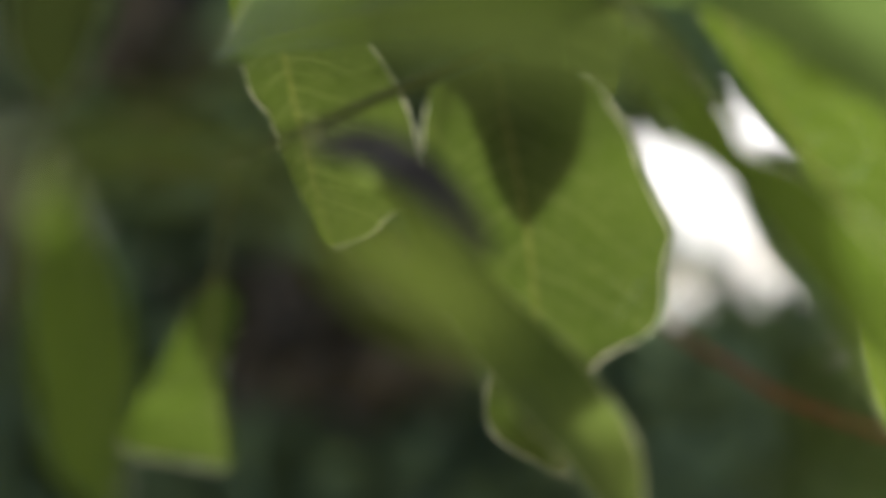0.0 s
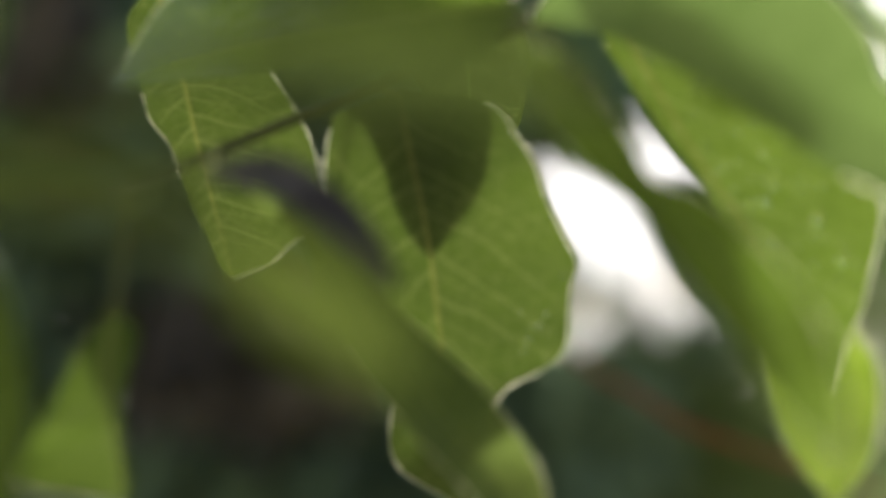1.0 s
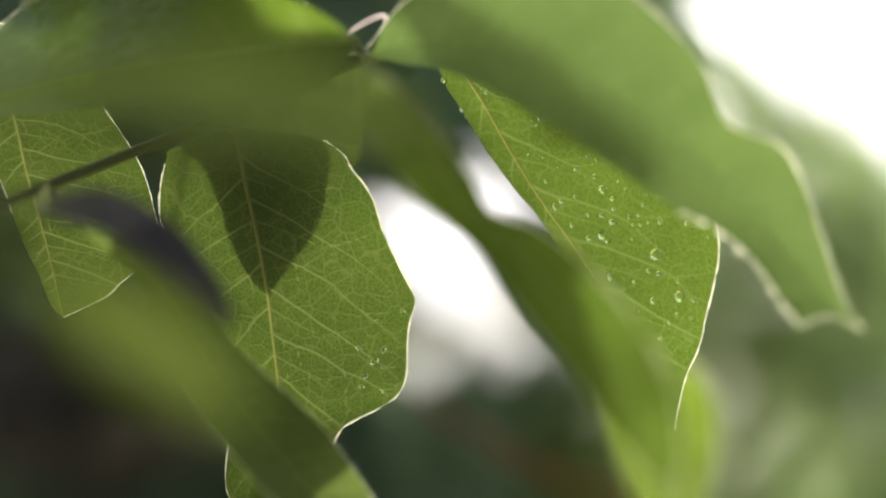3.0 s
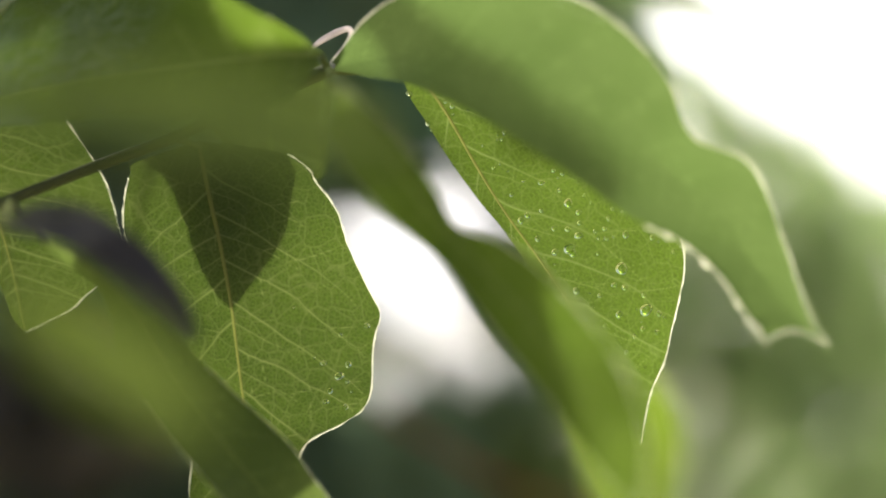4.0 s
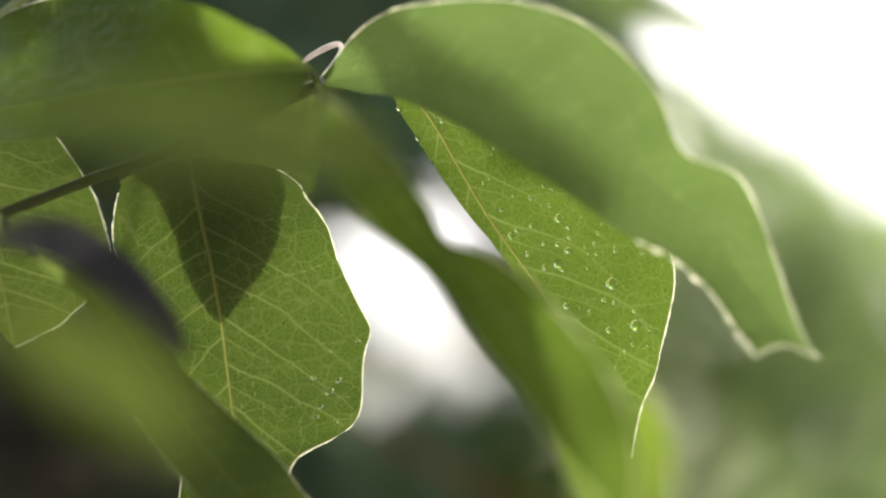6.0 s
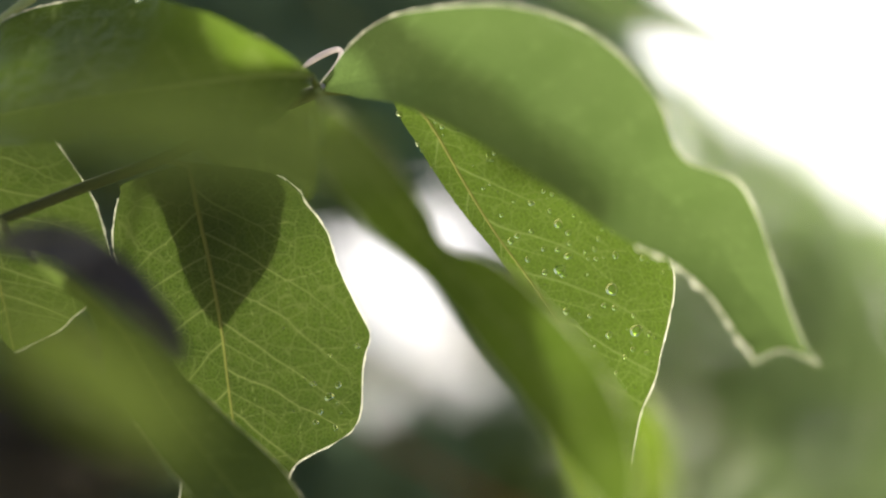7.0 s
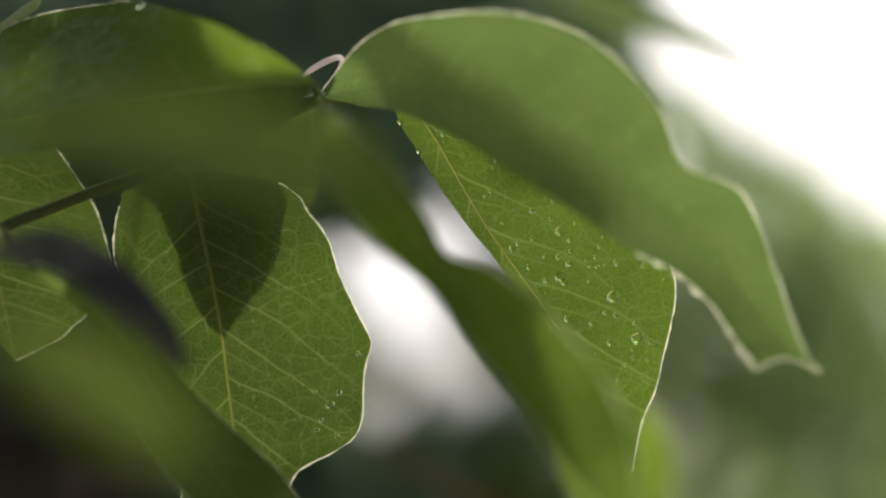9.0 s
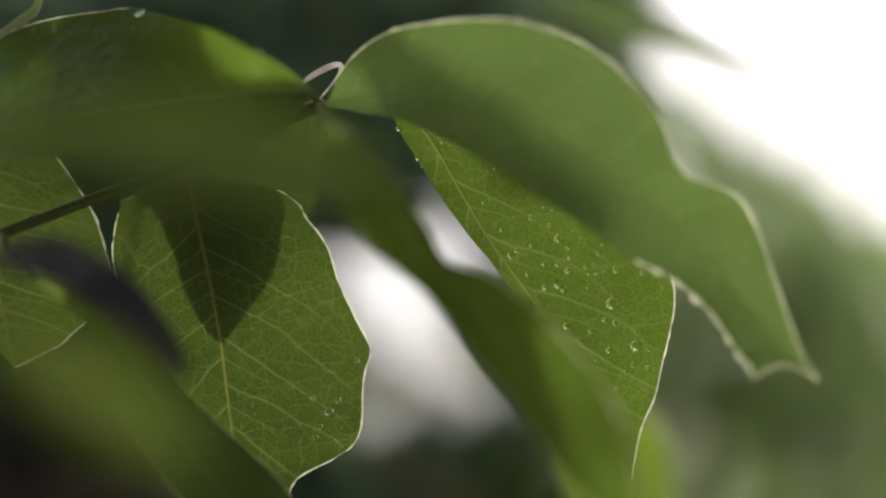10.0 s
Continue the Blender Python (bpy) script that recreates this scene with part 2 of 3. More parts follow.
class Blade:
    """The surface of one leaf: a midrib, a half-width on either side, a lean of each half and a slight wave."""

    def __init__(self, mid, left, right, lean=(0, 0), tip=(0, 0, 0), wave=0.8, seed=1, fold=0.0):
        line, self.length = even(spline(np.array(mid) / 1000.0, 400), 400)
        self.line = line
        tang = np.gradient(line, axis=0)
        nrm = np.stack([-tang[:, 2], np.zeros(400), tang[:, 0]], 1)
        self.nrm = nrm / np.linalg.norm(nrm, axis=1)[:, None]
        self.w = [np.maximum(spline(np.array(x) / 1000.0, 400), 0.0) for x in (left, right)]
        self.lean = [spline(np.array(x) / 1000.0, 400) if isinstance(x, (list, tuple)) else np.full(400, x / 1000.0) for x in lean]
        self.wave, self.seed, self.fold = wave / 1000.0, seed, fold
        end = line[-1] - line[-20]
        self.end, self.tip = end / np.linalg.norm(end), [x / 1000.0 for x in tip]

    def at(self, s, t):
        """The place at s (base 0, tip 1) and t (left edge 1, midrib 0, right edge -1)."""
        f = min(max(s, 0.0), 1.0) * 399
        i = min(int(f), 398)
        f -= i
        j = 0 if t >= 0 else 1
        a = abs(t)
        wide = self.w[j][i] * (1 - f) + self.w[j][i + 1] * f
        p = self.line[i] * (1 - f) + self.line[i + 1] * f + (self.nrm[i] * (1 - f) + self.nrm[i + 1] * f) * (wide * t)
        late = max(0.0, (s - 0.86) / 0.14) ** 2
        p = p + self.end * late * (self.tip[1] + (self.tip[2 * j] - self.tip[1]) * a**1.6)
        env = math.sin(math.pi * min(max(s, 0), 1)) ** 0.5 if 0 < s < 1 else 0.0
        wave = self.wave * a * env * (math.sin(s * 17 + self.seed * 2.1 + 2 * j) + 0.6 * math.sin(s * 31 + self.seed))
        groove = self.fold * wide * (a - a * a)
        return np.array([p[0], p[1] - self.lean[j][i] * env * a + wave + groove, p[2]])


def vein_lines(b, n, angle, rng):
    """Side veins as lines on the flat leaf (along, across, half-thickness), with forks near the margin; all in centimetres."""
    lines = []
    length = b.length * 100

    def half(u, side):
        return b.w[0 if side > 0 else 1][int(min(max(u / length, 0), 1) * 399)] * 100

    def grow(u, v, side, ang, reach, thick, bend, depth):
        """One vein: nearly straight, with small kinks where it forks."""
        pts, step, walked = [(u, v, thick)], 0.1, 0.0
        aim = ang
        fork = reach * rng.uniform(0.58, 0.72)
        forked = depth > 1
        while walked < reach:
            ang += bend * step + rng.gauss(0, 0.03) - 0.15 * (ang - aim)
            u += math.cos(ang) * step
            v += side * math.sin(ang) * step
            walked += step
            if u > 0.985 * length or u < 0 or not 0 < v * side < 0.96 * half(u, side):
                break
            thin = thick * max(0.22, 1 - 0.8 * walked / reach)
            pts.append((u, v, thin))
            if not forked and walked > fork:
                forked = True
                grow(u, v, side, ang + rng.uniform(0.45, 0.65), reach * 0.35, thin * 0.8, 0.2, depth + 1)
                ang -= rng.uniform(0.2, 0.35)
                aim = ang + 0.1
            elif depth == 0 and rng.random() < 0.06:
                turn = rng.choice((-1, 1))
                grow(u, v, side, ang + 0.9 * turn, reach * rng.uniform(0.10, 0.24), thin * 0.5, 0.0, 2)
                ang -= 0.3 * turn
        if len(pts) > 1:
            lines.append(pts)

    for k in range(n):
        for side in (1, -1):
            s0 = 0.068 + 0.84 * (k + (0.0 if side > 0 else 0.45) + rng.uniform(-0.06, 0.06)) / n
            u0 = s0 * length
            w = half(u0, side)
            a = angle[0 if side > 0 else 1] * (1.08 - 0.2 * s0) + rng.uniform(-0.03, 0.03)
            if w > 0.25:
                grow(u0, 0.0, side, a, min(1.5, 1.15 / math.sin(a)) * w, 0.030, -0.03, 0)
                if rng.random() < 0.8:
                    grow(u0 + 0.5 * 0.84 * length / n, 0.0, side, a + 0.12, 0.6 * w, 0.017, 0.0, 1)
    return lines


def near_veins(u, v, lines):
    """How much each place (u, v) belongs to a vein, 0 to 1."""
    mask = np.zeros(len(u))
    for pts in lines:
        q = np.array(pts)
        lo, hi = q[:, :2].min(0) - 0.1, q[:, :2].max(0) + 0.1
        idx = np.where((u > lo[0]) & (u < hi[0]) & (v > lo[1]) & (v < hi[1]))[0]
        if len(idx) == 0:
            continue
        best = np.zeros(len(idx))
        for a, c in zip(q[:-1], q[1:]):
            d = c[:2] - a[:2]
            f = np.clip(((u[idx] - a[0]) * d[0] + (v[idx] - a[1]) * d[1]) / (d @ d), 0, 1)
            dist = np.hypot(u[idx] - a[0] - f * d[0], v[idx] - a[1] - f * d[1])
            best = np.maximum(best, np.clip(1.5 - dist / a[2], 0, 1))
        mask[idx] = np.maximum(mask[idx], best)
    return mask


def leaf(shape, parent, label, material=LEAF, veins=9, seed=1, wave=0.8, rim=0.42, rib=0.6, stalk=None, fold=0.12, fine=False, angle=(1.1, 1.1), rims=((0.0, 1.0), (0.0, 1.0)), beads=0.0):
    """A leaf of the branch: blade with raised side veins; its midrib, margins and stalk are pieces of their own."""
    b = Blade(wave=wave, seed=seed, fold=fold, **shape)
    rng = random.Random(seed)
    ns, nt = (420, 90) if fine else (110, 14)
    verts, uvs, faces = [], [], []
    slot = rib / 1000.0
    for side in (1, -1):
        start = len(verts)
        for i in range(ns + 1):
            s = i / ns
            w = float(np.interp(s * 399, np.arange(400), b.w[0 if side > 0 else 1]))
            gap = min(slot * (1 - 0.75 * s) / max(w, 1e-5), 0.5)
            for j in range(nt + 1):
                t = gap + (1 - gap) * j / nt
                verts.append(b.at(s, side * t))
                uvs.append((s * b.length * 100 + seed * 7.3, side * t * w * 100))
        row = nt + 1
        for i in range(ns):
            for j in range(nt):
                q = (start + i * row + j, start + i * row + j + 1, start + (i + 1) * row + j + 1, start + (i + 1) * row + j)
                faces.append(q if side > 0 else q[::-1])
    verts, uvs = np.array(verts), np.array(uvs)
    mask = near_veins(uvs[:, 0] - seed * 7.3, uvs[:, 1], vein_lines(b, veins, angle, rng))
    verts[:, 1] -= 0.00010 * mask
    blade = link_mesh("leaf", verts.tolist(), faces, material, parent, label, uvs=uvs)
    att = blade.data.attributes.new("vein", "FLOAT", "POINT")
    att.data.foreach_set("value", mask.astype(np.float32))

    def ribbon(name, rows, mat, lab):
        v, f = [], []
        for r in rows:
            v += [tuple(x) for x in r]
        k = len(rows[0])
        for i in range(len(rows) - 1):
            for j in range(k - 1):
                f.append((i * k + j, i * k + j + 1, (i + 1) * k + j + 1, (i + 1) * k + j))
        return link_mesh(name, v, f, mat, blade, lab)

    rows = []
    for s in np.linspace(0, 0.99, 90):
        i = min(int(s * 399), 399)
        h = slot * (1 - 0.75 * s) * 1.12
        c = b.at(s, 0.0)
        n = b.nrm[i]
        rows.append([c - n * h, c - n * h * 0.6 + (0, -0.25 * h, 0), c + (0, -0.35 * h, 0), c + n * h * 0.6 + (0, -0.25 * h, 0), c + n * h])
    ribbon("midrib", rows, VEIN if fine else material if material in (LEAF_PAINTED_SHADE, LEAF_PALE) else VEIN_GREEN, "pale yellowish midrib" if fine else "slim midrib")
    if rim > 0:
        for side in (1, -1):
            rows = []
            # Only stretches that look rim-lit get a pale margin.
            lo, hi = rims[0 if side > 0 else 1]
            if hi <= lo:
                continue
            for s in np.linspace(lo, hi, 260):
                i = min(int(s * 399), 399)
                c = b.at(s, side)
                c0, c1 = b.at(max(s - 0.01, 0), side), b.at(min(s + 0.01, 1), side)
                d = c1 - c0
                o = np.array([-d[2], 0, d[0]]) * side
                o /= np.linalg.norm(o) + 1e-9
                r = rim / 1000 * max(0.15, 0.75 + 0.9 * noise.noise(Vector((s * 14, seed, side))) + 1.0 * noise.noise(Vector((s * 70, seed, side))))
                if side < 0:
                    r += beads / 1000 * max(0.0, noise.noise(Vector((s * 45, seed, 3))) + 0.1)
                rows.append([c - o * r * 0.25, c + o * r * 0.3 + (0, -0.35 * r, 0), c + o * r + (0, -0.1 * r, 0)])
            ribbon("margin", rows, RIM, "thickened leaf margin, made pale for its sunlit rim")
        if b.w[0][-1] + b.w[1][-1] > 0.002:
            d = (b.line[-1] - b.line[-20])
            d = d / np.linalg.norm(d)
            rows = []
            for t in np.linspace(-1, 1, 40):
                c = b.at(1.0, t)
                r = rim / 1000 * (1.0 + 0.5 * noise.noise(Vector((t * 4, seed, 7))))
                rows.append([c - d * r * 0.25, c + d * r * 0.3 + (0, -0.35 * r, 0), c + d * r])
            ribbon("margin", rows, RIM, "thickened leaf margin, made pale for its sunlit rim")
    if stalk:
        line, _ = even(spline(np.vstack([b.at(0.01, 0) * 1000, np.array(stalk)]) / 1000.0, 60), 30)
        v, f = tube(line, [0.0008, 0.0009, 0.0013], 10)
        link_mesh("petiole", v, f, STALK, blade, "thin green leaf stalk")
    return blade, b


# ---- leaf shapes, fitted to the camera's view, in millimetres from the tripod's spot ----
M_SHAPE = dict(mid=[(-72.9, 600.0, 29.1), (-70.3, 600.0, 15.6), (-66.5, 600.0, -1.5), (-63.3, 600.0, -19.4), (-61.5, 600.0, -34.0), (-58.4, 600.0, -56.8), (-52.4, 600.0, -92.9)],
    left=[0.0, 8.8, 17.2, 23.2, 26.6, 28.7, 30.1, 30.5, 31.6, 33.0, 34.1, 35.1, 35.4, 35.7, 35.9, 36.6, 37.2, 38.1, 38.9, 39.9, 41.2, 42.2, 41.6, 40.4, 39.6, 38.9, 38.4, 38.0, 37.7, 37.2, 36.5, 35.2, 32.6, 27.0, 18.8, 15.0, 13.2, 12.1, 11.1, 10.4, 9.7, 8.9, 7.9, 6.5, 5.3, 3.4, 1.9, 0.0],
    right=[0.0, 18.7, 20.8, 22.1, 23.3, 24.3, 25.2, 25.8, 26.2, 25.9, 25.6, 25.4, 25.1, 24.7, 24.2, 23.5, 22.7, 21.5, 20.6, 19.6, 18.5, 17.4, 16.5, 15.5, 14.8, 14.0, 13.6, 13.3, 13.1, 13.2, 13.5, 13.9, 14.6, 15.5, 16.5, 17.4, 18.2, 18.9, 19.5, 19.6, 19.1, 18.0, 16.5, 13.7, 10.6, 6.9, 3.9, 0.0], lean=(0, 0))
R_SHAPE = dict(mid=[(-10.1, 600.0, 49.0), (-2.3, 600.0, 38.4), (7.5, 600.0, 21.3), (15.6, 600.0, 8.3), (26.2, 600.0, -6.3), (36.8, 600.0, -22.6), (46.4, 602.0, -40.6), (54.5, 602.0, -58.1)],
    left=[0.0, 8.0, 14.0, 19.0, 23.0, 26.5, 29.5, 32.0, 33.5, 34.0, 34.5, 35.5, 36.5, 37.0, 33.5, 27.8, 22.0, 16.9, 9.5, 4.4, 0.0],
    right=[4.6, 6.2, 6.3, 6.3, 6.0, 5.5, 4.9, 4.2, 3.4, 3.5, 3.8, 3.9, 4.1, 4.3, 4.4, 4.5, 4.4, 4.0, 3.4, 2.4, 0.0], lean=(0, 1))
L_SHAPE = dict(mid=[(-146.2, 603.0, 62.3), (-142.1, 603.0, 49.2), (-137.2, 603.0, 31.2), (-133.9, 603.0, 16.5), (-128.2, 603.0, -4.7), (-123.3, 603.0, -26.0)],
    left=[0.0, 2.7, 6.0, 9.0, 11.6, 13.8, 16.0, 18.0, 20.0, 22.1, 23.8, 25.3, 26.8, 28.3, 29.6, 30.5, 31.3, 32.0, 32.5, 32.8, 32.9, 33.0, 32.9, 32.9, 32.5, 31.1, 28.7, 24.7, 18.6, 13.2, 0.0],
    right=[0.0, 5.7, 10.0, 11.8, 12.5, 12.9, 13.1, 13.3, 13.3, 13.0, 12.8, 12.7, 12.7, 12.3, 10.8, 8.9, 8.0, 7.7, 7.6, 7.5, 7.2, 6.7, 6.3, 5.8, 5.2, 4.6, 4.0, 3.4, 3.1, 2.1, 0.0], lean=(0, 0))
F1_SHAPE = dict(mid=[(-35.5, 585.0, 52.5), (-50.7, 577.0, 51.8), (-75.1, 572.0, 49.0), (-102.8, 571.0, 45.1), (-131.1, 573.0, 39.0), (-153.2, 574.0, 31.3)],
    left=[0.0, 10.4, 14.0, 15.3, 15.6, 15.3, 15.1, 14.4, 13.8, 12.7, 11.5, 9.8, 8.0, 5.0, 0.0],
    right=[0.0, 5.7, 10.5, 16.7, 21.3, 25.7, 28.6, 28.8, 29.1, 28.5, 26.3, 22.4, 16.3, 8.5, 0.0], lean=(8, [12, 8, -8, -17, -20, -20, -20, -20]))
F2_SHAPE = dict(mid=[(-35.7, 593.0, 49.4), (-23.0, 589.0, 51.6), (-3.8, 580.0, 51.7), (22.8, 575.0, 43.8), (47.8, 576.0, 29.0), (69.1, 578.0, 11.9), (83.7, 578.0, -6.1), (91.4, 575.0, -17.9), (93.0, 572.0, -25.7)],
    left=[0.0, 4.7, 10.9, 14.5, 16.9, 18.4, 20.4, 22.2, 23.9, 24.7, 25.1, 25.1, 24.4, 22.9, 21.0, 18.1, 13.0, 11.1, 13.7, 16.2, 15.1, 13.2, 11.0, 9.0, 6.9, 6.2, 9.4],
    right=[0.0, 2.8, 5.1, 6.6, 8.1, 9.9, 11.3, 12.6, 13.9, 15.0, 15.9, 16.5, 16.9, 17.1, 17.2, 17.3, 17.3, 16.7, 15.1, 13.0, 11.5, 10.3, 9.5, 9.7, 9.8, 9.2, 7.3], lean=(3, 3), tip=(4.0, -1.8, 0.3))
D_SHAPE = dict(mid=[(-31.0, 545.0, 43.0), (-19.0, 548.0, 26.5), (-6.6, 558.0, 9.0), (11.3, 558.0, -10.3), (29.1, 550.0, -31.2), (40.2, 538.0, -50.8), (48.5, 530.0, -71.8)],
    left=[0.0, 3.2, 5.0, 5.4, 5.2, 3.0, 8.4, 10.9, 11.5, 12.0, 12.0, 11.5, 9.4, 5.4, 0.0],
    right=[0.0, 9.0, 12.0, 11.0, 9.0, 7.5, 7.5, 8.4, 9.3, 9.5, 9.5, 8.8, 7.0, 4.0, 0.0], lean=(0, 0))
Q_SHAPE = dict(mid=[(41.1, 670.0, -21.6), (51.6, 690.0, -41.0), (59.0, 700.0, -64.3), (61.9, 700.0, -87.1), (63.8, 700.0, -106.1)],
    left=[0.0, 2.1, 4.3, 6.6, 9.3, 12.2, 15.0, 17.4, 18.8, 18.3, 17.1, 15.0, 11.2, 5.9, 0.0],
    right=[0.0, 3.3, 6.7, 9.5, 11.6, 13.2, 14.5, 15.4, 15.8, 15.9, 15.2, 13.4, 10.0, 5.2, 0.0], lean=(-2, -2))
F3_SHAPE = dict(mid=[(-113.5, 575.0, 0.5), (-102.5, 576.0, -5.0), (-88.4, 578.0, -18.6), (-74.4, 579.0, -40.7), (-57.2, 580.0, -64.3), (-41.5, 580.0, -83.2), (-28.9, 580.0, -108.3)],
    left=[0.0, 1.5, 3.0, 4.2, 5.5, 7.0, 9.0, 10.6, 12.6, 14.0, 12.9, 12.2, 10.2, 5.9, 0.0],
    right=[0.0, 3.3, 3.0, 5.8, 9.4, 10.9, 11.0, 10.5, 9.5, 8.5, 8.0, 7.5, 6.5, 4.0, 0.0], lean=(-3, [0, 0, 1, 3, 5, 7, 7, 7]))
G_SHAPE = dict(mid=[(-147.1, 558.0, -31.8), (-149.3, 558.0, -47.9), (-148.0, 558.0, -64.0), (-146.1, 558.0, -76.9), (-144.3, 558.0, -86.8)],
    left=[0.0, 6.6, 7.4, 7.0, 5.6, 4.1, 3.0, 2.4, 2.2, 2.3, 2.5, 2.2, 0.0],
    right=[0.0, 4.0, 6.5, 8.5, 11.0, 14.0, 17.5, 21.0, 24.5, 28.0, 26.0, 13.0, 0.0], lean=(-4, 3))
H_SHAPE = dict(mid=[(-183.8, 520.0, 8.6), (-176.8, 520.0, -8.3), (-171.2, 520.0, -29.5), (-168.3, 520.0, -50.6), (-166.9, 520.0, -78.8), (-161.3, 520.0, -100.0)],
    left=[0.0, 0.3, 1.0, 2.2, 3.5, 4.8, 5.8, 6.5, 6.5, 6.0, 5.0, 3.2, 2.1, 0.8, 0.0],
    right=[0.0, 8.0, 11.2, 13.4, 15.1, 16.3, 17.1, 17.4, 17.2, 16.6, 15.4, 13.7, 10.0, 5.4, 0.0], lean=(-6, 10))
K_SHAPE = dict(mid=[(-176.8, 520.0, 79.1), (-179.6, 520.0, 62.2), (-182.4, 520.0, 41.0), (-183.1, 520.0, 13.5)],
    left=[0.0, 5.8, 10.9, 13.3, 14.3, 14.6, 14.6, 14.4, 13.9, 13.1, 11.9, 10.2, 7.8, 3.8, 0.0],
    right=[0.0, 2.8, 6.4, 9.3, 11.1, 12.1, 12.6, 12.9, 12.8, 12.4, 11.7, 10.5, 8.5, 4.4, 0.0], lean=(-4, 4))
N_SHAPE = dict(mid=[(-6.0, 458.0, 25.0), (-30.0, 452.0, 28.0), (-58.0, 446.0, 30.5), (-82.0, 440.0, 30.0), (-104.0, 436.0, 27.0), (-124.0, 432.0, 21.0)],
    left=[0.0, 8.0, 11.5, 13.0, 13.5, 13.0, 12.5, 11.5, 10.0, 8.5, 7.0, 5.5, 4.0, 2.2, 0.0],
    right=[0.0, 1.2, 2.4, 4.0, 6.0, 7.6, 8.6, 8.6, 8.0, 7.2, 6.2, 5.0, 3.6, 2.0, 0.0], lean=(4, 0))
F4_SHAPE = dict(mid=[(-97.0, 455.0, -13.0), (-84.0, 452.0, -20.0), (-71.5, 450.0, -28.0), (-60.0, 450.0, -36.0), (-50.5, 452.0, -44.0)],
    left=[0.0, 5.0, 7.5, 9.0, 10.0, 10.4, 10.6, 10.4, 10.0, 9.2, 8.2, 6.8, 5.2, 3.0, 0.0],
    right=[0.0, 3.5, 6.0, 7.5, 8.4, 8.8, 9.0, 8.8, 8.4, 7.8, 7.0, 5.8, 4.2, 2.4, 0.0], lean=(2, 2))
P_SHAPE = dict(mid=[(-164.3, 440.0, 0.1), (-145.3, 438.0, 2.0), (-127.8, 436.0, 3.0), (-112.5, 436.0, 1.3), (-100.3, 438.0, -3.0), (-89.3, 440.0, -10.5)],
    left=[0.0, 4.0, 6.5, 8.0, 8.8, 9.2, 9.2, 8.8, 8.2, 7.4, 6.4, 5.2, 3.6, 2.0, 0.0],
    right=[0.0, 4.0, 6.5, 8.0, 8.8, 9.2, 9.2, 9.0, 8.6, 8.0, 7.2, 6.0, 4.4, 2.4, 0.0], lean=(2, 2))
T_SHAPE = dict(mid=[(-29.3, 765.0, 77.0), (-23.5, 765.0, 63.5), (-15.8, 765.0, 50.0), (-10.2, 765.0, 37.5), (-8.5, 765.0, 28.2)],
    left=[0.0, 7.0, 10.5, 12.5, 13.0, 12.5, 12.0, 11.5, 10.8],
    right=[0.0, 7.0, 10.0, 11.5, 11.5, 11.0, 10.5, 10.0, 9.5], lean=(0, 0))
S_SHAPE = dict(mid=[(-120.3, 553.4, 4.3), (-104.2, 553.4, 4.8), (-90.8, 552.5, -2.0), (-78.2, 552.5, -13.3), (-67.6, 553.4, -27.4)],
    left=[0.0, 3.9, 5.5, 6.2, 6.6, 6.8, 6.6, 6.0, 5.1, 3.5, 0.0],
    right=[0.0, 2.9, 4.3, 5.0, 5.4, 5.6, 5.4, 4.9, 3.8, 2.5, 0.0], lean=(0, 0))
U1_SHAPE = dict(mid=[(-2.8, 640.0, 108.1), (-25.7, 650.0, 117.7), (-50.4, 650.0, 131.8), (-78.6, 650.0, 161.8)],
    left=[0.0, 10.0, 13.5, 15.9, 19.0, 22.1, 25.6, 27.2, 27.1, 26.2, 24.5, 21.4, 17.1, 10.0, 0.0],
    right=[0.0, 2.2, 4.6, 6.6, 8.2, 10.3, 13.3, 15.8, 17.4, 18.6, 19.4, 19.1, 18.1, 15.9, 0.0], lean=(0, 0))
U3_SHAPE = dict(mid=[(-110.4, 640.0, 105.5), (-113.8, 650.0, 133.6), (-117.4, 650.0, 161.8), (-133.2, 650.0, 190.0)],
    left=[0.0, 6.7, 13.7, 20.4, 25.8, 29.8, 32.1, 32.8, 32.7, 32.3, 31.4, 28.7, 23.4, 12.4, 0.0],
    right=[0.0, 24.0, 14.2, 16.0, 16.9, 17.2, 17.2, 37.5, 34.2, 26.4, 18.9, 13.1, 8.5, 4.2, 0.0], lean=(0, 0))
U2_SHAPE = dict(mid=[(26.8, 710.0, 185.6), (56.6, 720.0, 176.9), (81.4, 720.0, 166.9), (99.0, 720.0, 158.7), (116.9, 720.0, 149.3)],
    left=[0.0, 6.0, 11.5, 14.6, 15.7, 15.9, 15.7, 15.0, 14.0, 12.5, 10.8, 8.6, 6.0, 3.2, 0.0],
    right=[0.0, 7.1, 8.5, 9.0, 11.0, 14.0, 18.0, 22.0, 26.0, 30.0, 32.0, 30.0, 24.0, 13.0, 0.0], lean=(0, 0))
E_SHAPE = dict(mid=[(20.2, 485.0, 69.8), (40.4, 500.0, 63.5), (61.5, 512.0, 56.7), (86.0, 528.0, 49.2)],
    left=[0.0, 1.5, 2.9, 4.0, 4.5, 4.6, 4.4, 4.0, 3.6, 3.2, 2.8, 2.5, 2.1, 1.4, 0.0],
    right=[0.0, 3.2, 5.6, 6.6, 6.4, 5.8, 5.2, 4.4, 3.7, 3.1, 2.7, 2.4, 2.0, 1.4, 0.0], lean=(0, 0))
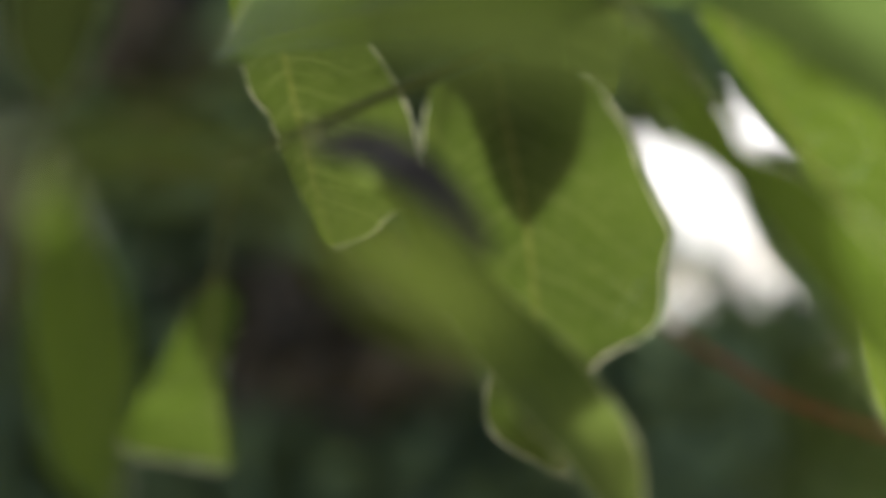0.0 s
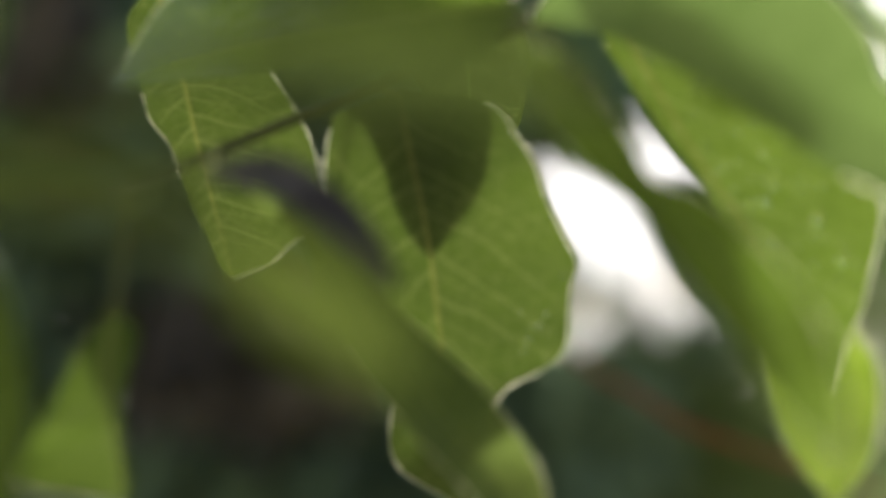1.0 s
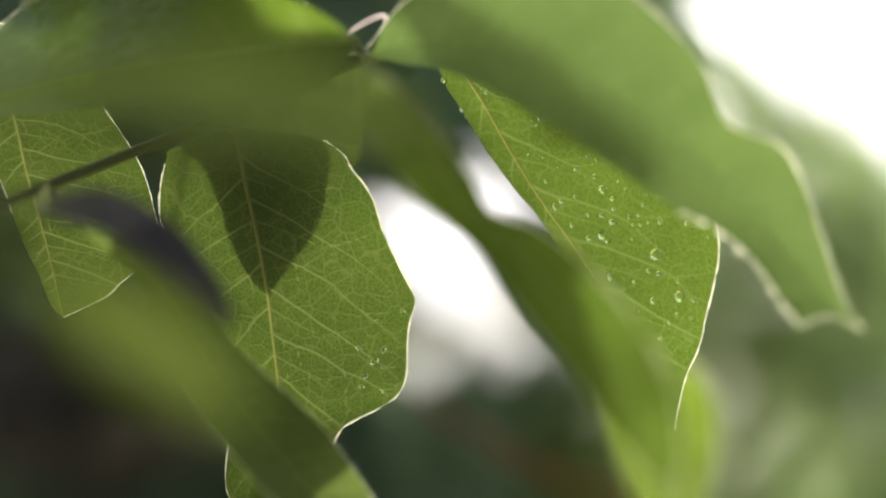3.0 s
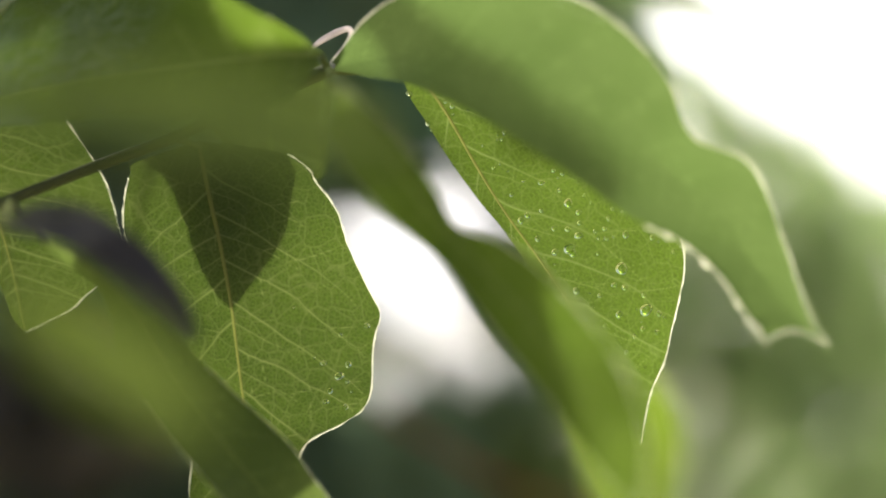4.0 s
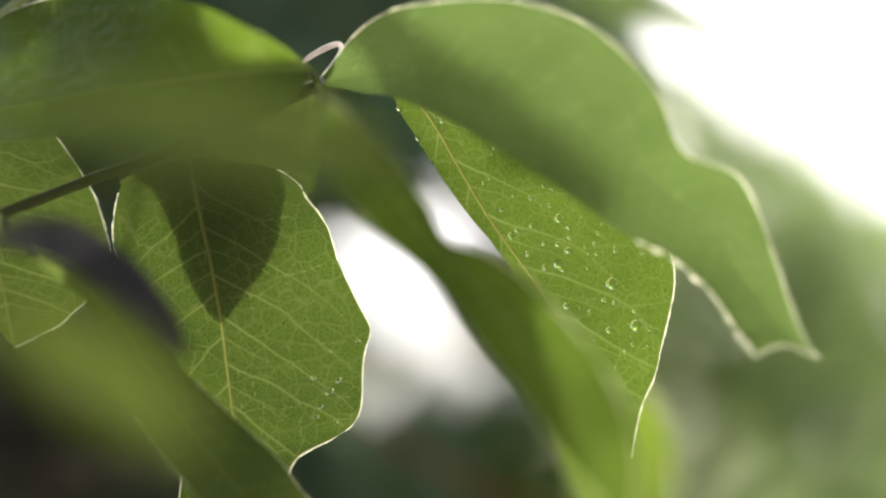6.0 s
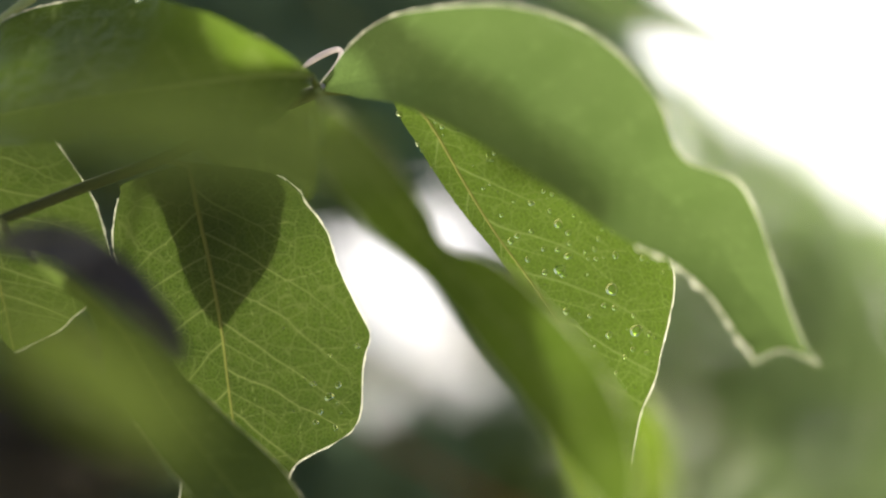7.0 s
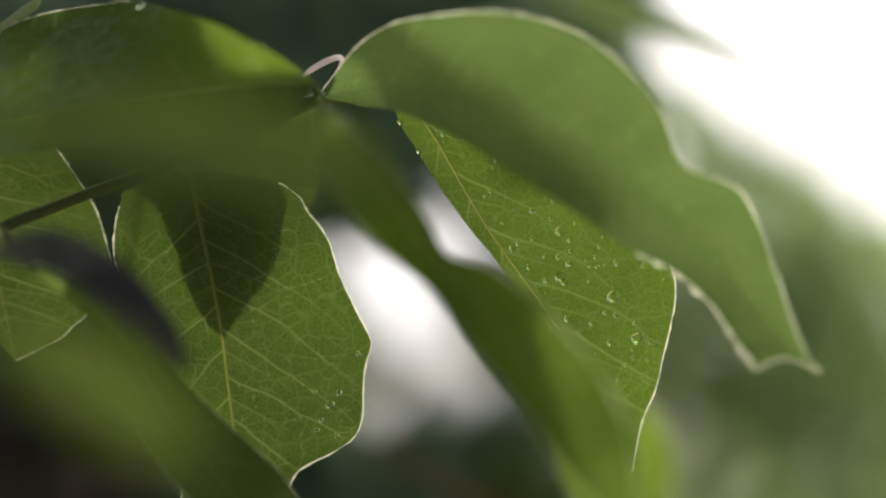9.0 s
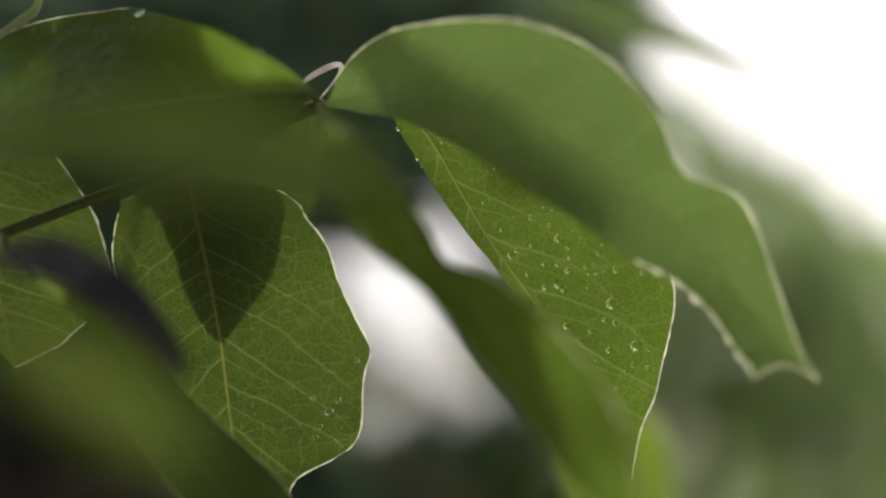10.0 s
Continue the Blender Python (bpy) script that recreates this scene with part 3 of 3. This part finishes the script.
C_SHAPE = dict(mid=[(-54.6, 622.0, 67.7), (-54.6, 622.0, 49.8), (-53.8, 622.0, 27.1), (-53.0, 622.0, 1.0)],
    left=[0.0, 5.6, 11.0, 14.5, 17.0, 18.5, 19.0, 18.0, 17.2, 16.6, 14.8, 11.6, 8.1, 4.2, 0.0],
    right=[0.0, 8.8, 15.0, 19.6, 23.4, 24.3, 19.9, 16.0, 13.8, 12.8, 11.9, 10.5, 8.6, 4.9, 0.0], lean=(0, 0))
U4_SHAPE = dict(mid=[(18.0, 648.0, 190.0), (-8.0, 650.0, 196.0), (-38.0, 650.0, 202.0), (-72.0, 648.0, 206.0)],
    left=[0.0, 8.0, 12.0, 14.0, 15.0, 15.0, 14.0, 11.0, 7.0, 0.0],
    right=[0.0, 9.0, 13.0, 16.0, 17.0, 17.0, 15.5, 12.0, 7.5, 0.0], lean=(0, 0))
STEM = [(-152.9, 380.0, -8.1), (-160.3, 440.0, 1.3), (-153.7, 500.0, 0.1), (-141.8, 560.0, 3.2), (-124.3, 585.0, 11.9), (-101.8, 592.0, 21.2), (-79.6, 594.0, 29.5), (-57.0, 594.0, 39.6), (-35.0, 593.0, 49.0)]
REDTWIG = [(-28.9, 740.0, -56.0), (-16.6, 730.0, -64.1), (-4.1, 720.0, -70.1), (15.4, 720.0, -81.8), (48.9, 730.0, -94.8), (106.3, 760.0, -117.2)]
BUD = [(-35.0, 592.0, 48.6), (-31.2, 594.0, 54.1), (-28.8, 596.0, 58.7), (-29.4, 596.0, 60.9), (-33.0, 597.0, 60.0), (-37.6, 598.0, 57.6), (-41.2, 598.0, 54.6)]
BUD2 = [(-130.9, 586.0, 62.9), (-124.6, 590.0, 68.9), (-121.0, 592.0, 72.1), (-116.3, 594.0, 75.9), (-115.0, 594.0, 79.4)]
UPPER = [(-173.5, 380.0, 19.7), (-201.2, 500.0, 59.8), (-176.3, 600.0, 97.8), (-116.8, 630.0, 109.5), (-58.0, 640.0, 113.8), (-0.7, 645.0, 113.0)]
R_DROPS = [(0.635, 0.49, 1.79), (0.736, 0.62, 1.79), (0.656, 0.38, 0.81), (0.672, 0.45, 0.81), (0.622, 0.1, 0.98), (0.452, 0.48, 1.3), (0.482, 0.5, 0.81), (0.502, 0.45, 0.65), (0.478, 0.25, 0.65), (0.498, 0.34, 0.81), (0.522, 0.38, 1.14), (0.535, 0.51, 0.65), (0.579, 0.68, 0.98), (0.615, 0.83, 0.81), (0.535, 0.25, 1.63), (0.548, 0.25, 1.14), (0.522, 0.14, 0.98), (0.428, 0.26, 0.65), (0.418, 0.14, 0.81), (0.418, 0.07, 0.98), (0.528, 0.66, 0.65), (0.371, 0.41, 0.81), (0.415, 0.49, 0.65), (0.532, 0.79, 0.49), (0.381, 0.6, 0.65), (0.756, 0.78, 0.81), (0.716, 0.34, 0.98), (0.706, 0.6, 0.65), (0.475, 0.09, 0.81), (0.562, 0.54, 0.65), (0.542, 0.58, 0.65), (0.659, 0.24, 0.65)]
M_DROPS = [(0.586, 0.75, 1.30), (0.561, 0.82, 0.98), (0.551, 0.63, 0.81), (0.619, 0.68, 0.81), (0.472, 0.92, 0.81), (0.643, 0.65, 0.81), (0.662, 0.83, 0.81)]

# ---- ground and distance ----
gv = [(x, y, 0.02 * noise.noise(Vector((x * 0.1, y * 0.1, 0)))) for y in np.r_[-3000, -200, np.linspace(-30, 60, 46), 300, 3000] for x in np.r_[-3000, -200, np.linspace(-40, 40, 41), 200, 3000]]
gw = 45
gf = [(j * gw + i, j * gw + i + 1, (j + 1) * gw + i + 1, (j + 1) * gw + i) for j in range(49) for i in range(gw - 1)]
tagged(link_mesh("ground", gv, gf, SOIL), "unseen earth under the shrubs, made pale to bounce sunlight up", "ground", kind="structure")


def foliage(name, spots, sizes, material, parent, label, seed):
    """Many small pointed, folded leaves at the spots, as one piece."""
    r = np.random.RandomState(seed)
    n = len(spots)
    base = np.array([(0, 0, 0), (0.30, 0.35, 0.08), (0.26, 0.70, 0.05), (0, 1, -0.10), (-0.26, 0.70, 0.05), (-0.30, 0.35, 0.08), (0, 0.35, 0), (0, 0.7, -0.02)]) - np.array([0, 0.5, 0])
    q = r.normal(size=(n, 4)) * np.array([1.0, 0.45, 0.45, 0.8])
    q[:, 0] = np.abs(q[:, 0]) + 0.3
    q /= np.linalg.norm(q, axis=1)[:, None]
    w, x, y, z = q.T
    rot = np.stack([1 - 2 * (y * y + z * z), 2 * (x * y - z * w), 2 * (x * z + y * w), 2 * (x * y + z * w), 1 - 2 * (x * x + z * z), 2 * (y * z - x * w), 2 * (x * z - y * w), 2 * (y * z + x * w), 1 - 2 * (x * x + y * y)], 1).reshape(n, 3, 3)
    face = np.array([[1, 0, 0], [0, 0, -1], [0, 1, 0]])
    v = np.einsum("nij,jk,mk->nmi", rot, face.astype(float), base) * np.asarray(sizes)[:, None, None] + np.asarray(spots)[:, None]
    f0 = [(0, 1, 6), (1, 2, 7, 6), (2, 3, 7), (0, 6, 5), (6, 7, 4, 5), (7, 3, 4)]
    faces = [tuple(8 * i + a for a in f) for i in range(n) for f in f0]
    ob = link_mesh(name, v.reshape(-1, 3).tolist(), faces, material, parent, label, smooth=False)
    ob["kind"] = "stuff"
    return ob


# Openings in the shrub through which the sky shows: (bearing, rise, radius), as slopes from the tripod's spot.
GAPS = [(-0.037, 0.000, 0.014), (-0.026, -0.010, 0.017), (-0.010, -0.020, 0.016), (0.003, -0.028, 0.008), (-0.028, -0.024, 0.012), (0.004, 0.022, 0.006), (-0.0146, 0.003, 0.016), (0.012, 0.008, 0.005),
        (-0.0310, -0.0625, 0.0068), (0.011, -0.0500, 0.0036), (0.020, -0.0550, 0.0030)]


def clear(a, b):
    """How far (as a slope) a bearing and rise lie outside the openings and the open sky; below 0 it is open."""
    d = np.full(a.shape, 9.0)
    for x, y, r in GAPS:
        d = np.minimum(d, np.hypot(a - x, b - y) - r)
    side = 0.1050 - a
    slope = (0.1050 - a) * 0.545 - (b - 0.1100) * 0.838
    return np.minimum(d, np.maximum(side, slope))


def scatter(n, seed, near, far, lo, hi, size, x0=-0.45, x1=0.36, spare=0.4, grow=0.0):
    r = np.random.RandomState(seed)
    y = r.uniform(near, far, n)
    a = r.uniform(x0, x1, n)
    b = r.uniform(lo, hi + grow * (y - near), n)
    s = size * r.uniform(0.6, 1.3, n)
    ok = clear(a, b) > spare * s / y
    under = b * y < 0.90 * (y - 0.6) - 0.10 + 0.25 * (y < 1.0)
    ok &= under
    return np.stack([a * y, y, b * y], 1)[ok], s[ok]


def shrub(name, label, material, spots, sizes, stems, seed, fname="foliage"):
    ob = tagged(new(name), label, "shrub")
    ob.matrix_world = STAND
    foliage(fname, spots, sizes, material, ob, "", seed)
    for line in stems:
        v, f = tube(even(spline(np.array(line), 60), 24)[0], [0.022, 0.015, 0.006], 8)
        link_mesh("stem", v, f, BARK, ob, "dark woody stem")
    return ob


def side_of(p):
    """True where the dark shrub stands; lower down the light one reaches farther across, to fit the camera's view."""
    a, b = p[:, 0] / p[:, 1], p[:, 2] / p[:, 1]
    return a < 0.10 - np.clip((-b - 0.05) * 2.2, 0.0, 0.09)


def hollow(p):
    """True in two patches of the dark shrub, where deep shade is put into the leaf colour."""
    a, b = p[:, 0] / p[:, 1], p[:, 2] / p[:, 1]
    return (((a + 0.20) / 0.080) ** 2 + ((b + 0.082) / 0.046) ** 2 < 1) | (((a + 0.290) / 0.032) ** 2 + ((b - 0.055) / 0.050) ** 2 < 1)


p1, s1 = scatter(10000, 3, 0.80, 0.92, -0.25, 0.16, 0.025, spare=0.22)
p2, s2 = scatter(5200, 4, 1.02, 1.9, -0.32, 0.28, 0.075, spare=0.75, grow=0.3)
p3, s3 = scatter(8000, 3, 0.86, 1.00, -0.25, 0.19, 0.028, spare=0.38)
thin = ~side_of(p3) & ((p3[:, 0] / p3[:, 1] < 0.09) | (np.random.RandomState(9).uniform(size=len(p3)) < np.where(p3[:, 2] / p3[:, 1] > -0.02, 0.72, 0.60)))
p3, s3 = p3[thin], s3[thin]
p4, s4 = scatter(5000, 12, 0.98, 1.15, -0.27, -0.078, 0.032, spare=0.4)
thin = (p2[:, 0] / p2[:, 1] < 0.09) | (np.random.RandomState(8).uniform(size=len(p2)) < 0.35)
p2, s2 = p2[thin], s2[thin]
p5, s5 = scatter(60, 14, 0.84, 0.90, -0.115, -0.072, 0.022, x0=0.012, x1=0.056)
keep = side_of(p1)
keep2 = side_of(p2)
keep4 = side_of(p4)
r = np.random.RandomState(21)
way = r.normal(size=(2400, 3))
way /= np.linalg.norm(way, axis=1)[:, None]
shell = np.array([-0.15, 1.75, -0.55]) + way * np.array([1.0, 0.75, 1.05]) * r.uniform(0.8, 1.0, 2400)[:, None]
sa, sb = shell[:, 0] / shell[:, 1], shell[:, 2] / shell[:, 1]
fits = (shell[:, 1] > 1.0) & (clear(sa, sb) > 0.05) & (shell[:, 2] < 0.90 * (shell[:, 1] - 0.6) - 0.10) & (shell[:, 0] < 0.2)
shell, shell_s = shell[fits], r.uniform(0.06, 0.11, int(fits.sum()))
spots = np.vstack([p1[keep], p2[keep2], p4[keep4], shell])
sizes = np.r_[s1[keep], s2[keep2], s4[keep4], shell_s]
shady = hollow(spots)
dark = shrub("dark_shrub", "dense dark green shrub in deep shade behind the branch", CROWN_DARK, spots[~shady], sizes[~shady],
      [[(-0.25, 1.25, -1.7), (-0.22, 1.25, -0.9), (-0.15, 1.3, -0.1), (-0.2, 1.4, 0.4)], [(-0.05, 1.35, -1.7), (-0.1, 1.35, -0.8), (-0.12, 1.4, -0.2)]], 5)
# A thin spray of leaves farther off, added to grey the sky in the openings.
r = np.random.RandomState(31)
far_y = r.uniform(2.2, 3.0, 420)
far_a, far_b = r.uniform(-0.065, 0.025, 420), r.uniform(-0.075, 0.045, 420)
shrub("far_shrub", "thin spray of small leaves, added to dim the sky", CROWN_DARK, np.stack([far_a, np.ones(420), far_b], 1) * far_y[:, None], r.uniform(0.011, 0.017, 420),
      [[(-0.08, 2.6, -1.7), (-0.06, 2.6, -0.9), (-0.05, 2.6, 0.02)]], 8)
# These leaves carry the shrub's deep shade in their own colour.
shrub("shade_patch_shrub", "foliage coloured brown-dark in place of deep shade in the dark shrub", CROWN_SHADE, spots[shady], sizes[shady],
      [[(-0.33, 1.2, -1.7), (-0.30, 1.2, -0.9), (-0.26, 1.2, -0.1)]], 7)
shrub("light_shrub", "yellowish green shrub, sunlit and paled for haze, beside the dark one", CROWN_LIGHT, np.vstack([p3, p5, p2[~keep2]]), np.r_[s3, s5, s2[~keep2]],
      [[(0.3, 1.3, -1.75), (0.28, 1.3, -0.9), (0.2, 1.35, -0.15)], [(0.25, 1.5, -1.75), (0.3, 1.45, -0.8), (0.36, 1.4, -0.1)]], 6)

v, f = tube(even(spline(np.array(REDTWIG) / 1000.0, 60), 40)[0], [0.0012, 0.0009, 0.0008], 8)
link_mesh("stem", v, f, RED, dark, "thin reddish bare stem")

# ---- the branch ----
branch = tagged(new("leafy_branch"), "drooping branch with large backlit green leaves, wet with rain", "branch")
branch.matrix_world = STAND


def twig_line(points, radii, name="twig", label="thin greenish brown twig", material=TWIG):
    v, f = tube(even(spline(np.array(points) / 1000.0, 120), 50)[0], [r / 1000 for r in radii], 12)
    return link_mesh(name, v, f, material, branch, label)


twig_line(STEM, [6.0, 4.0, 2.6, 2.0, 1.8, 1.7, 1.6, 1.7, 2.0])
# Added twig out of view, which carries the shading leaves.
twig_line(UPPER, [6.0, 4.0, 2.8, 2.2, 1.8, 1.2])
# The trunk that carries the twig stands beside the tripod.
base = (STAND.inverted() @ Vector((-0.62, 0.30, 0.0))) * 1000
top = Vector(STEM[0])
twig_line([STEM[0], tuple((Vector(STEM[0]) + Vector(UPPER[0])) / 2 + Vector((-15, 0, 0))), UPPER[0]], [10, 8, 6])
twig_line([tuple(base), tuple(base.lerp(top, 0.4) + Vector((-40, 20, 0))), tuple(base.lerp(top, 0.8) + Vector((-30, 0, 0))), tuple(top)], [22, 17, 12, 6], "trunk", "slim brown trunk of a young tree", BARK)


NODE = tuple(STEM[-1])
_, M_B = leaf(M_SHAPE, branch, "backlit green leaf with a leaf-shaped shadow and pale rim", LEAF_DIM, seed=3, veins=8, fine=True, stalk=[STEM[6]], angle=(0.85, 1.02), rims=((0.07, 1), (0.055, 1)))
_, R_B = leaf(R_SHAPE, branch, "bright backlit green leaf beaded with water drops", seed=5, veins=6, rib=0.42, fine=True, stalk=[NODE], angle=(0.60, 0.62), rims=((0.5, 1), (0, 0)))
leaf(L_SHAPE, branch, "olive green leaf behind the twig", LEAF_DIM, seed=7, veins=9, fine=True, stalk=[UPPER[3]], rim=0.26, rims=((0, 1), (0.34, 0.64)))
_, F1_B = leaf(F1_SHAPE, branch, "broad arching leaf, dark below with a sunlit top", LEAF_NEAR, seed=8, veins=9, rim=0.35, rims=((0, 0), (0.42, 1)), stalk=[NODE])
leaf(F2_SHAPE, branch, "large drooping leaf with a wavy pale edge", LEAF_PALE, seed=9, veins=11, rim=0.42, rims=((0, 1), (0.68, 1)), stalk=[NODE], rib=0.25, beads=2.2)
leaf(D_SHAPE, branch, "shaded dark leaf with a sunlit yellow-green tip", LEAF_NEAR, seed=10, veins=9, rim=0.3, fold=0.02, stalk=[NODE])
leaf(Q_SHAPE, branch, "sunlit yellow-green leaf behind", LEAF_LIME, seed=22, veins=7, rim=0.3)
leaf(F3_SHAPE, branch, "long dark green leaf in shade, close by", LEAF_DEEP, seed=11, veins=9, rim=0.3, rims=((0.4, 1), (0.4, 1)), stalk=[STEM[4]])
# The midrib is widened to stand in for the bright strip of the fold.
leaf(G_SHAPE, branch, "hanging leaf with a bright curled edge", LEAF, seed=12, veins=7, rim=0.4, rib=1.6, stalk=[STEM[3]], rims=((0, 0), (0.74, 1)))
leaf(H_SHAPE, branch, "long hanging green leaf close by", LEAF_NEAR, seed=13, veins=9, rim=0, stalk=[STEM[1]])
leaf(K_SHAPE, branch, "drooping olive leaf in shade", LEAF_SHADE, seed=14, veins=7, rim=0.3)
leaf(E_SHAPE, branch, "pointed leaf tip against the bright sky", LEAF_PALE, seed=15, veins=7, rim=0.3)
# Added near leaf, in place of the arching leaf's dark, blurred lower half.
leaf(N_SHAPE, branch, "olive leaf close to the lens, for the arching leaf's blurred lower half", LEAF_SHADE, seed=24, veins=7, rim=0, stalk=[STEM[2]])
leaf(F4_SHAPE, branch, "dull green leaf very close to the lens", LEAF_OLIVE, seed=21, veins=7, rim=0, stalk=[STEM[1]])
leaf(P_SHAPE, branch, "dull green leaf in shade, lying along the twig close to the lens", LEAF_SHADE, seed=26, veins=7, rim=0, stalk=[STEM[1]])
leaf(T_SHAPE, branch, "dull bluish green leaf in shade behind the others", LEAF_TEAL, seed=25, veins=7, rim=0, stalk=[UPPER[4]])
# Added leaf: a painted dark band where the long leaf lies in shadow.
leaf(S_SHAPE, branch, "narrow leaf coloured dark, for the shaded half of the long leaf", LEAF_PAINTED_SHADE, seed=20, veins=7, rim=0, rib=0.15, stalk=[STEM[4]])
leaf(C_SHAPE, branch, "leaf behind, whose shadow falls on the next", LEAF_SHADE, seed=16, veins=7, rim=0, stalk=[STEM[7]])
# Leaves out of view, added to block the sun from those below.
leaf(U1_SHAPE, branch, "unseen upper leaf, added to shade the ones below", LEAF, seed=18, veins=7, rim=0.3, stalk=[UPPER[5]])
leaf(U3_SHAPE, branch, "unseen upper leaf, added to shade the ones below", LEAF, seed=23, veins=7, rim=0.3, stalk=[UPPER[3]])
leaf(U4_SHAPE, branch, "unseen upper leaf, added to shade the ones below", LEAF, seed=27, veins=7, rim=0.3, stalk=[UPPER[5]])
leaf(U2_SHAPE, branch, "unseen upper leaf, added to shade the ones below", LEAF, seed=19, veins=7, rim=0.3, stalk=[UPPER[5]])


def bud(points, wide, label, material=HAIR):
    """A young leaf, still rolled up: a downy tapering scroll."""
    line, _ = even(spline(np.array(points) / 1000.0, 80), 40)
    v, f = tube(line, [w / 1000 for w in wide], 12, 0.7)
    ob = link_mesh("bud", v, f, material, branch, label)
    r = random.Random(len(points))
    hv, hf = [], []
    for k in range(240):
        i = r.randrange(4, 40)
        a = r.uniform(0, 2 * math.pi)
        rad = float(np.interp(i / 39, np.linspace(0, 1, len(wide)), wide)) / 1000
        d = np.array([math.cos(a), -0.3, math.sin(a)])
        p, q = line[i] + d * rad * 0.8, line[i] + d * (rad + r.uniform(0.2, 0.5) / 1000)
        n = len(hv)
        o = np.array([-d[2], 0, d[0]]) * 0.00004
        hv += [tuple(p - o), tuple(p + o), tuple(q)]
        hf.append((n, n + 1, n + 2))
    down = link_mesh("down", hv, hf, HAIR, ob, "fine pale down")
    down["kind"] = "stuff"
    return ob


bud(BUD, [1.0, 1.0, 0.8, 0.8, 0.95, 0.85, 0.3], "young rolled leaf bud edged with pale down")
bud(BUD2, [1.4, 1.6, 1.2, 1.3, 1.5, 1.0], "pale young bud at the twig's joint", BUD_GREEN)


# ---- water drops ----
def drop_mesh(seed):
    """A bead of water: a low dome, a little uneven in outline, that sits on the leaf."""
    bm = bmesh.new()
    n, m = 24, 9
    rings = []
    for i in range(m):
        h = math.pi / 2 * i / m
        rings.append([bm.verts.new((math.cos(h) * w * math.cos(a), math.cos(h) * w * math.sin(a), 0.38 * math.sin(h)))
                      for a in np.linspace(0, 2 * math.pi, n, endpoint=False)
                      for w in (1 + 0.10 * math.sin(2 * a + seed) + 0.06 * math.sin(3 * a + 2 * seed),)])
    top = bm.verts.new((0, 0, 0.38))
    for i in range(m - 1):
        for j in range(n):
            bm.faces.new((rings[i][j], rings[i][(j + 1) % n], rings[i + 1][(j + 1) % n], rings[i + 1][j]))
    for j in range(n):
        bm.faces.new((rings[-1][j], rings[-1][(j + 1) % n], top))
    bm.faces.new(rings[0][::-1])
    me = bpy.data.meshes.new("water_drop")
    bm.to_mesh(me)
    bm.free()
    me.materials.append(WATER)
    me.polygons.foreach_set("use_smooth", [True] * len(me.polygons))
    return me


DROPS = [drop_mesh(k) for k in range(5)]


def drop(b, s, t, r, group, label):
    p = b.at(s, t)
    e = 0.004
    n = np.cross(b.at(min(s + e, 1), t) - p, b.at(s, t + e) - p)
    n = Vector(n).normalized()
    if n.y > 0:
        n = -n
    turn = n.to_track_quat("Z", "Y").to_matrix().to_4x4()
    ob = new("water_drop", random.choice(DROPS))
    k = random.uniform(0.85, 1.1)
    ob.matrix_world = STAND @ Matrix.Translation(Vector(p) + n * 0.00012) @ turn @ Matrix.Diagonal((r * k / 1050, r / k / 1050, r / 1050, 1))
    tagged(ob, label, "water drop", group)


# Drops added in place of the bright sparkles along this leaf's edge.
for s, r in ((0.03, 0.9), (0.115, 0.7), (0.135, 0.45), (0.18, 0.5), (0.23, 0.35)):
    drop(R_B, s, -0.985, r, "drops on the bright leaf", "tiny water drop added for a sparkle on a leaf edge")
drop(F1_B, 0.40, -0.97, 1.7, "drops on the arching leaf", "round water drop hanging on a leaf edge")
for b, spots, extra, lo, hi, grp in ((R_B, R_DROPS, 60, 0.08, 0.85, "drops on the bright leaf"), (M_B, M_DROPS, 16, 0.4, 0.85, "drops on the shadowed leaf")):
    for s, t, r in spots:
        drop(b, s, t, r, grp, "clear round water drop on a green leaf")
    side = np.sign(np.median([t for _, t, _ in spots]))
    for _ in range(extra):
        drop(b, random.uniform(lo, hi), side * random.uniform(0.08, 0.93), 0.25 + 0.5 * random.random() ** 2, grp, "tiny clear water drop on a green leaf")
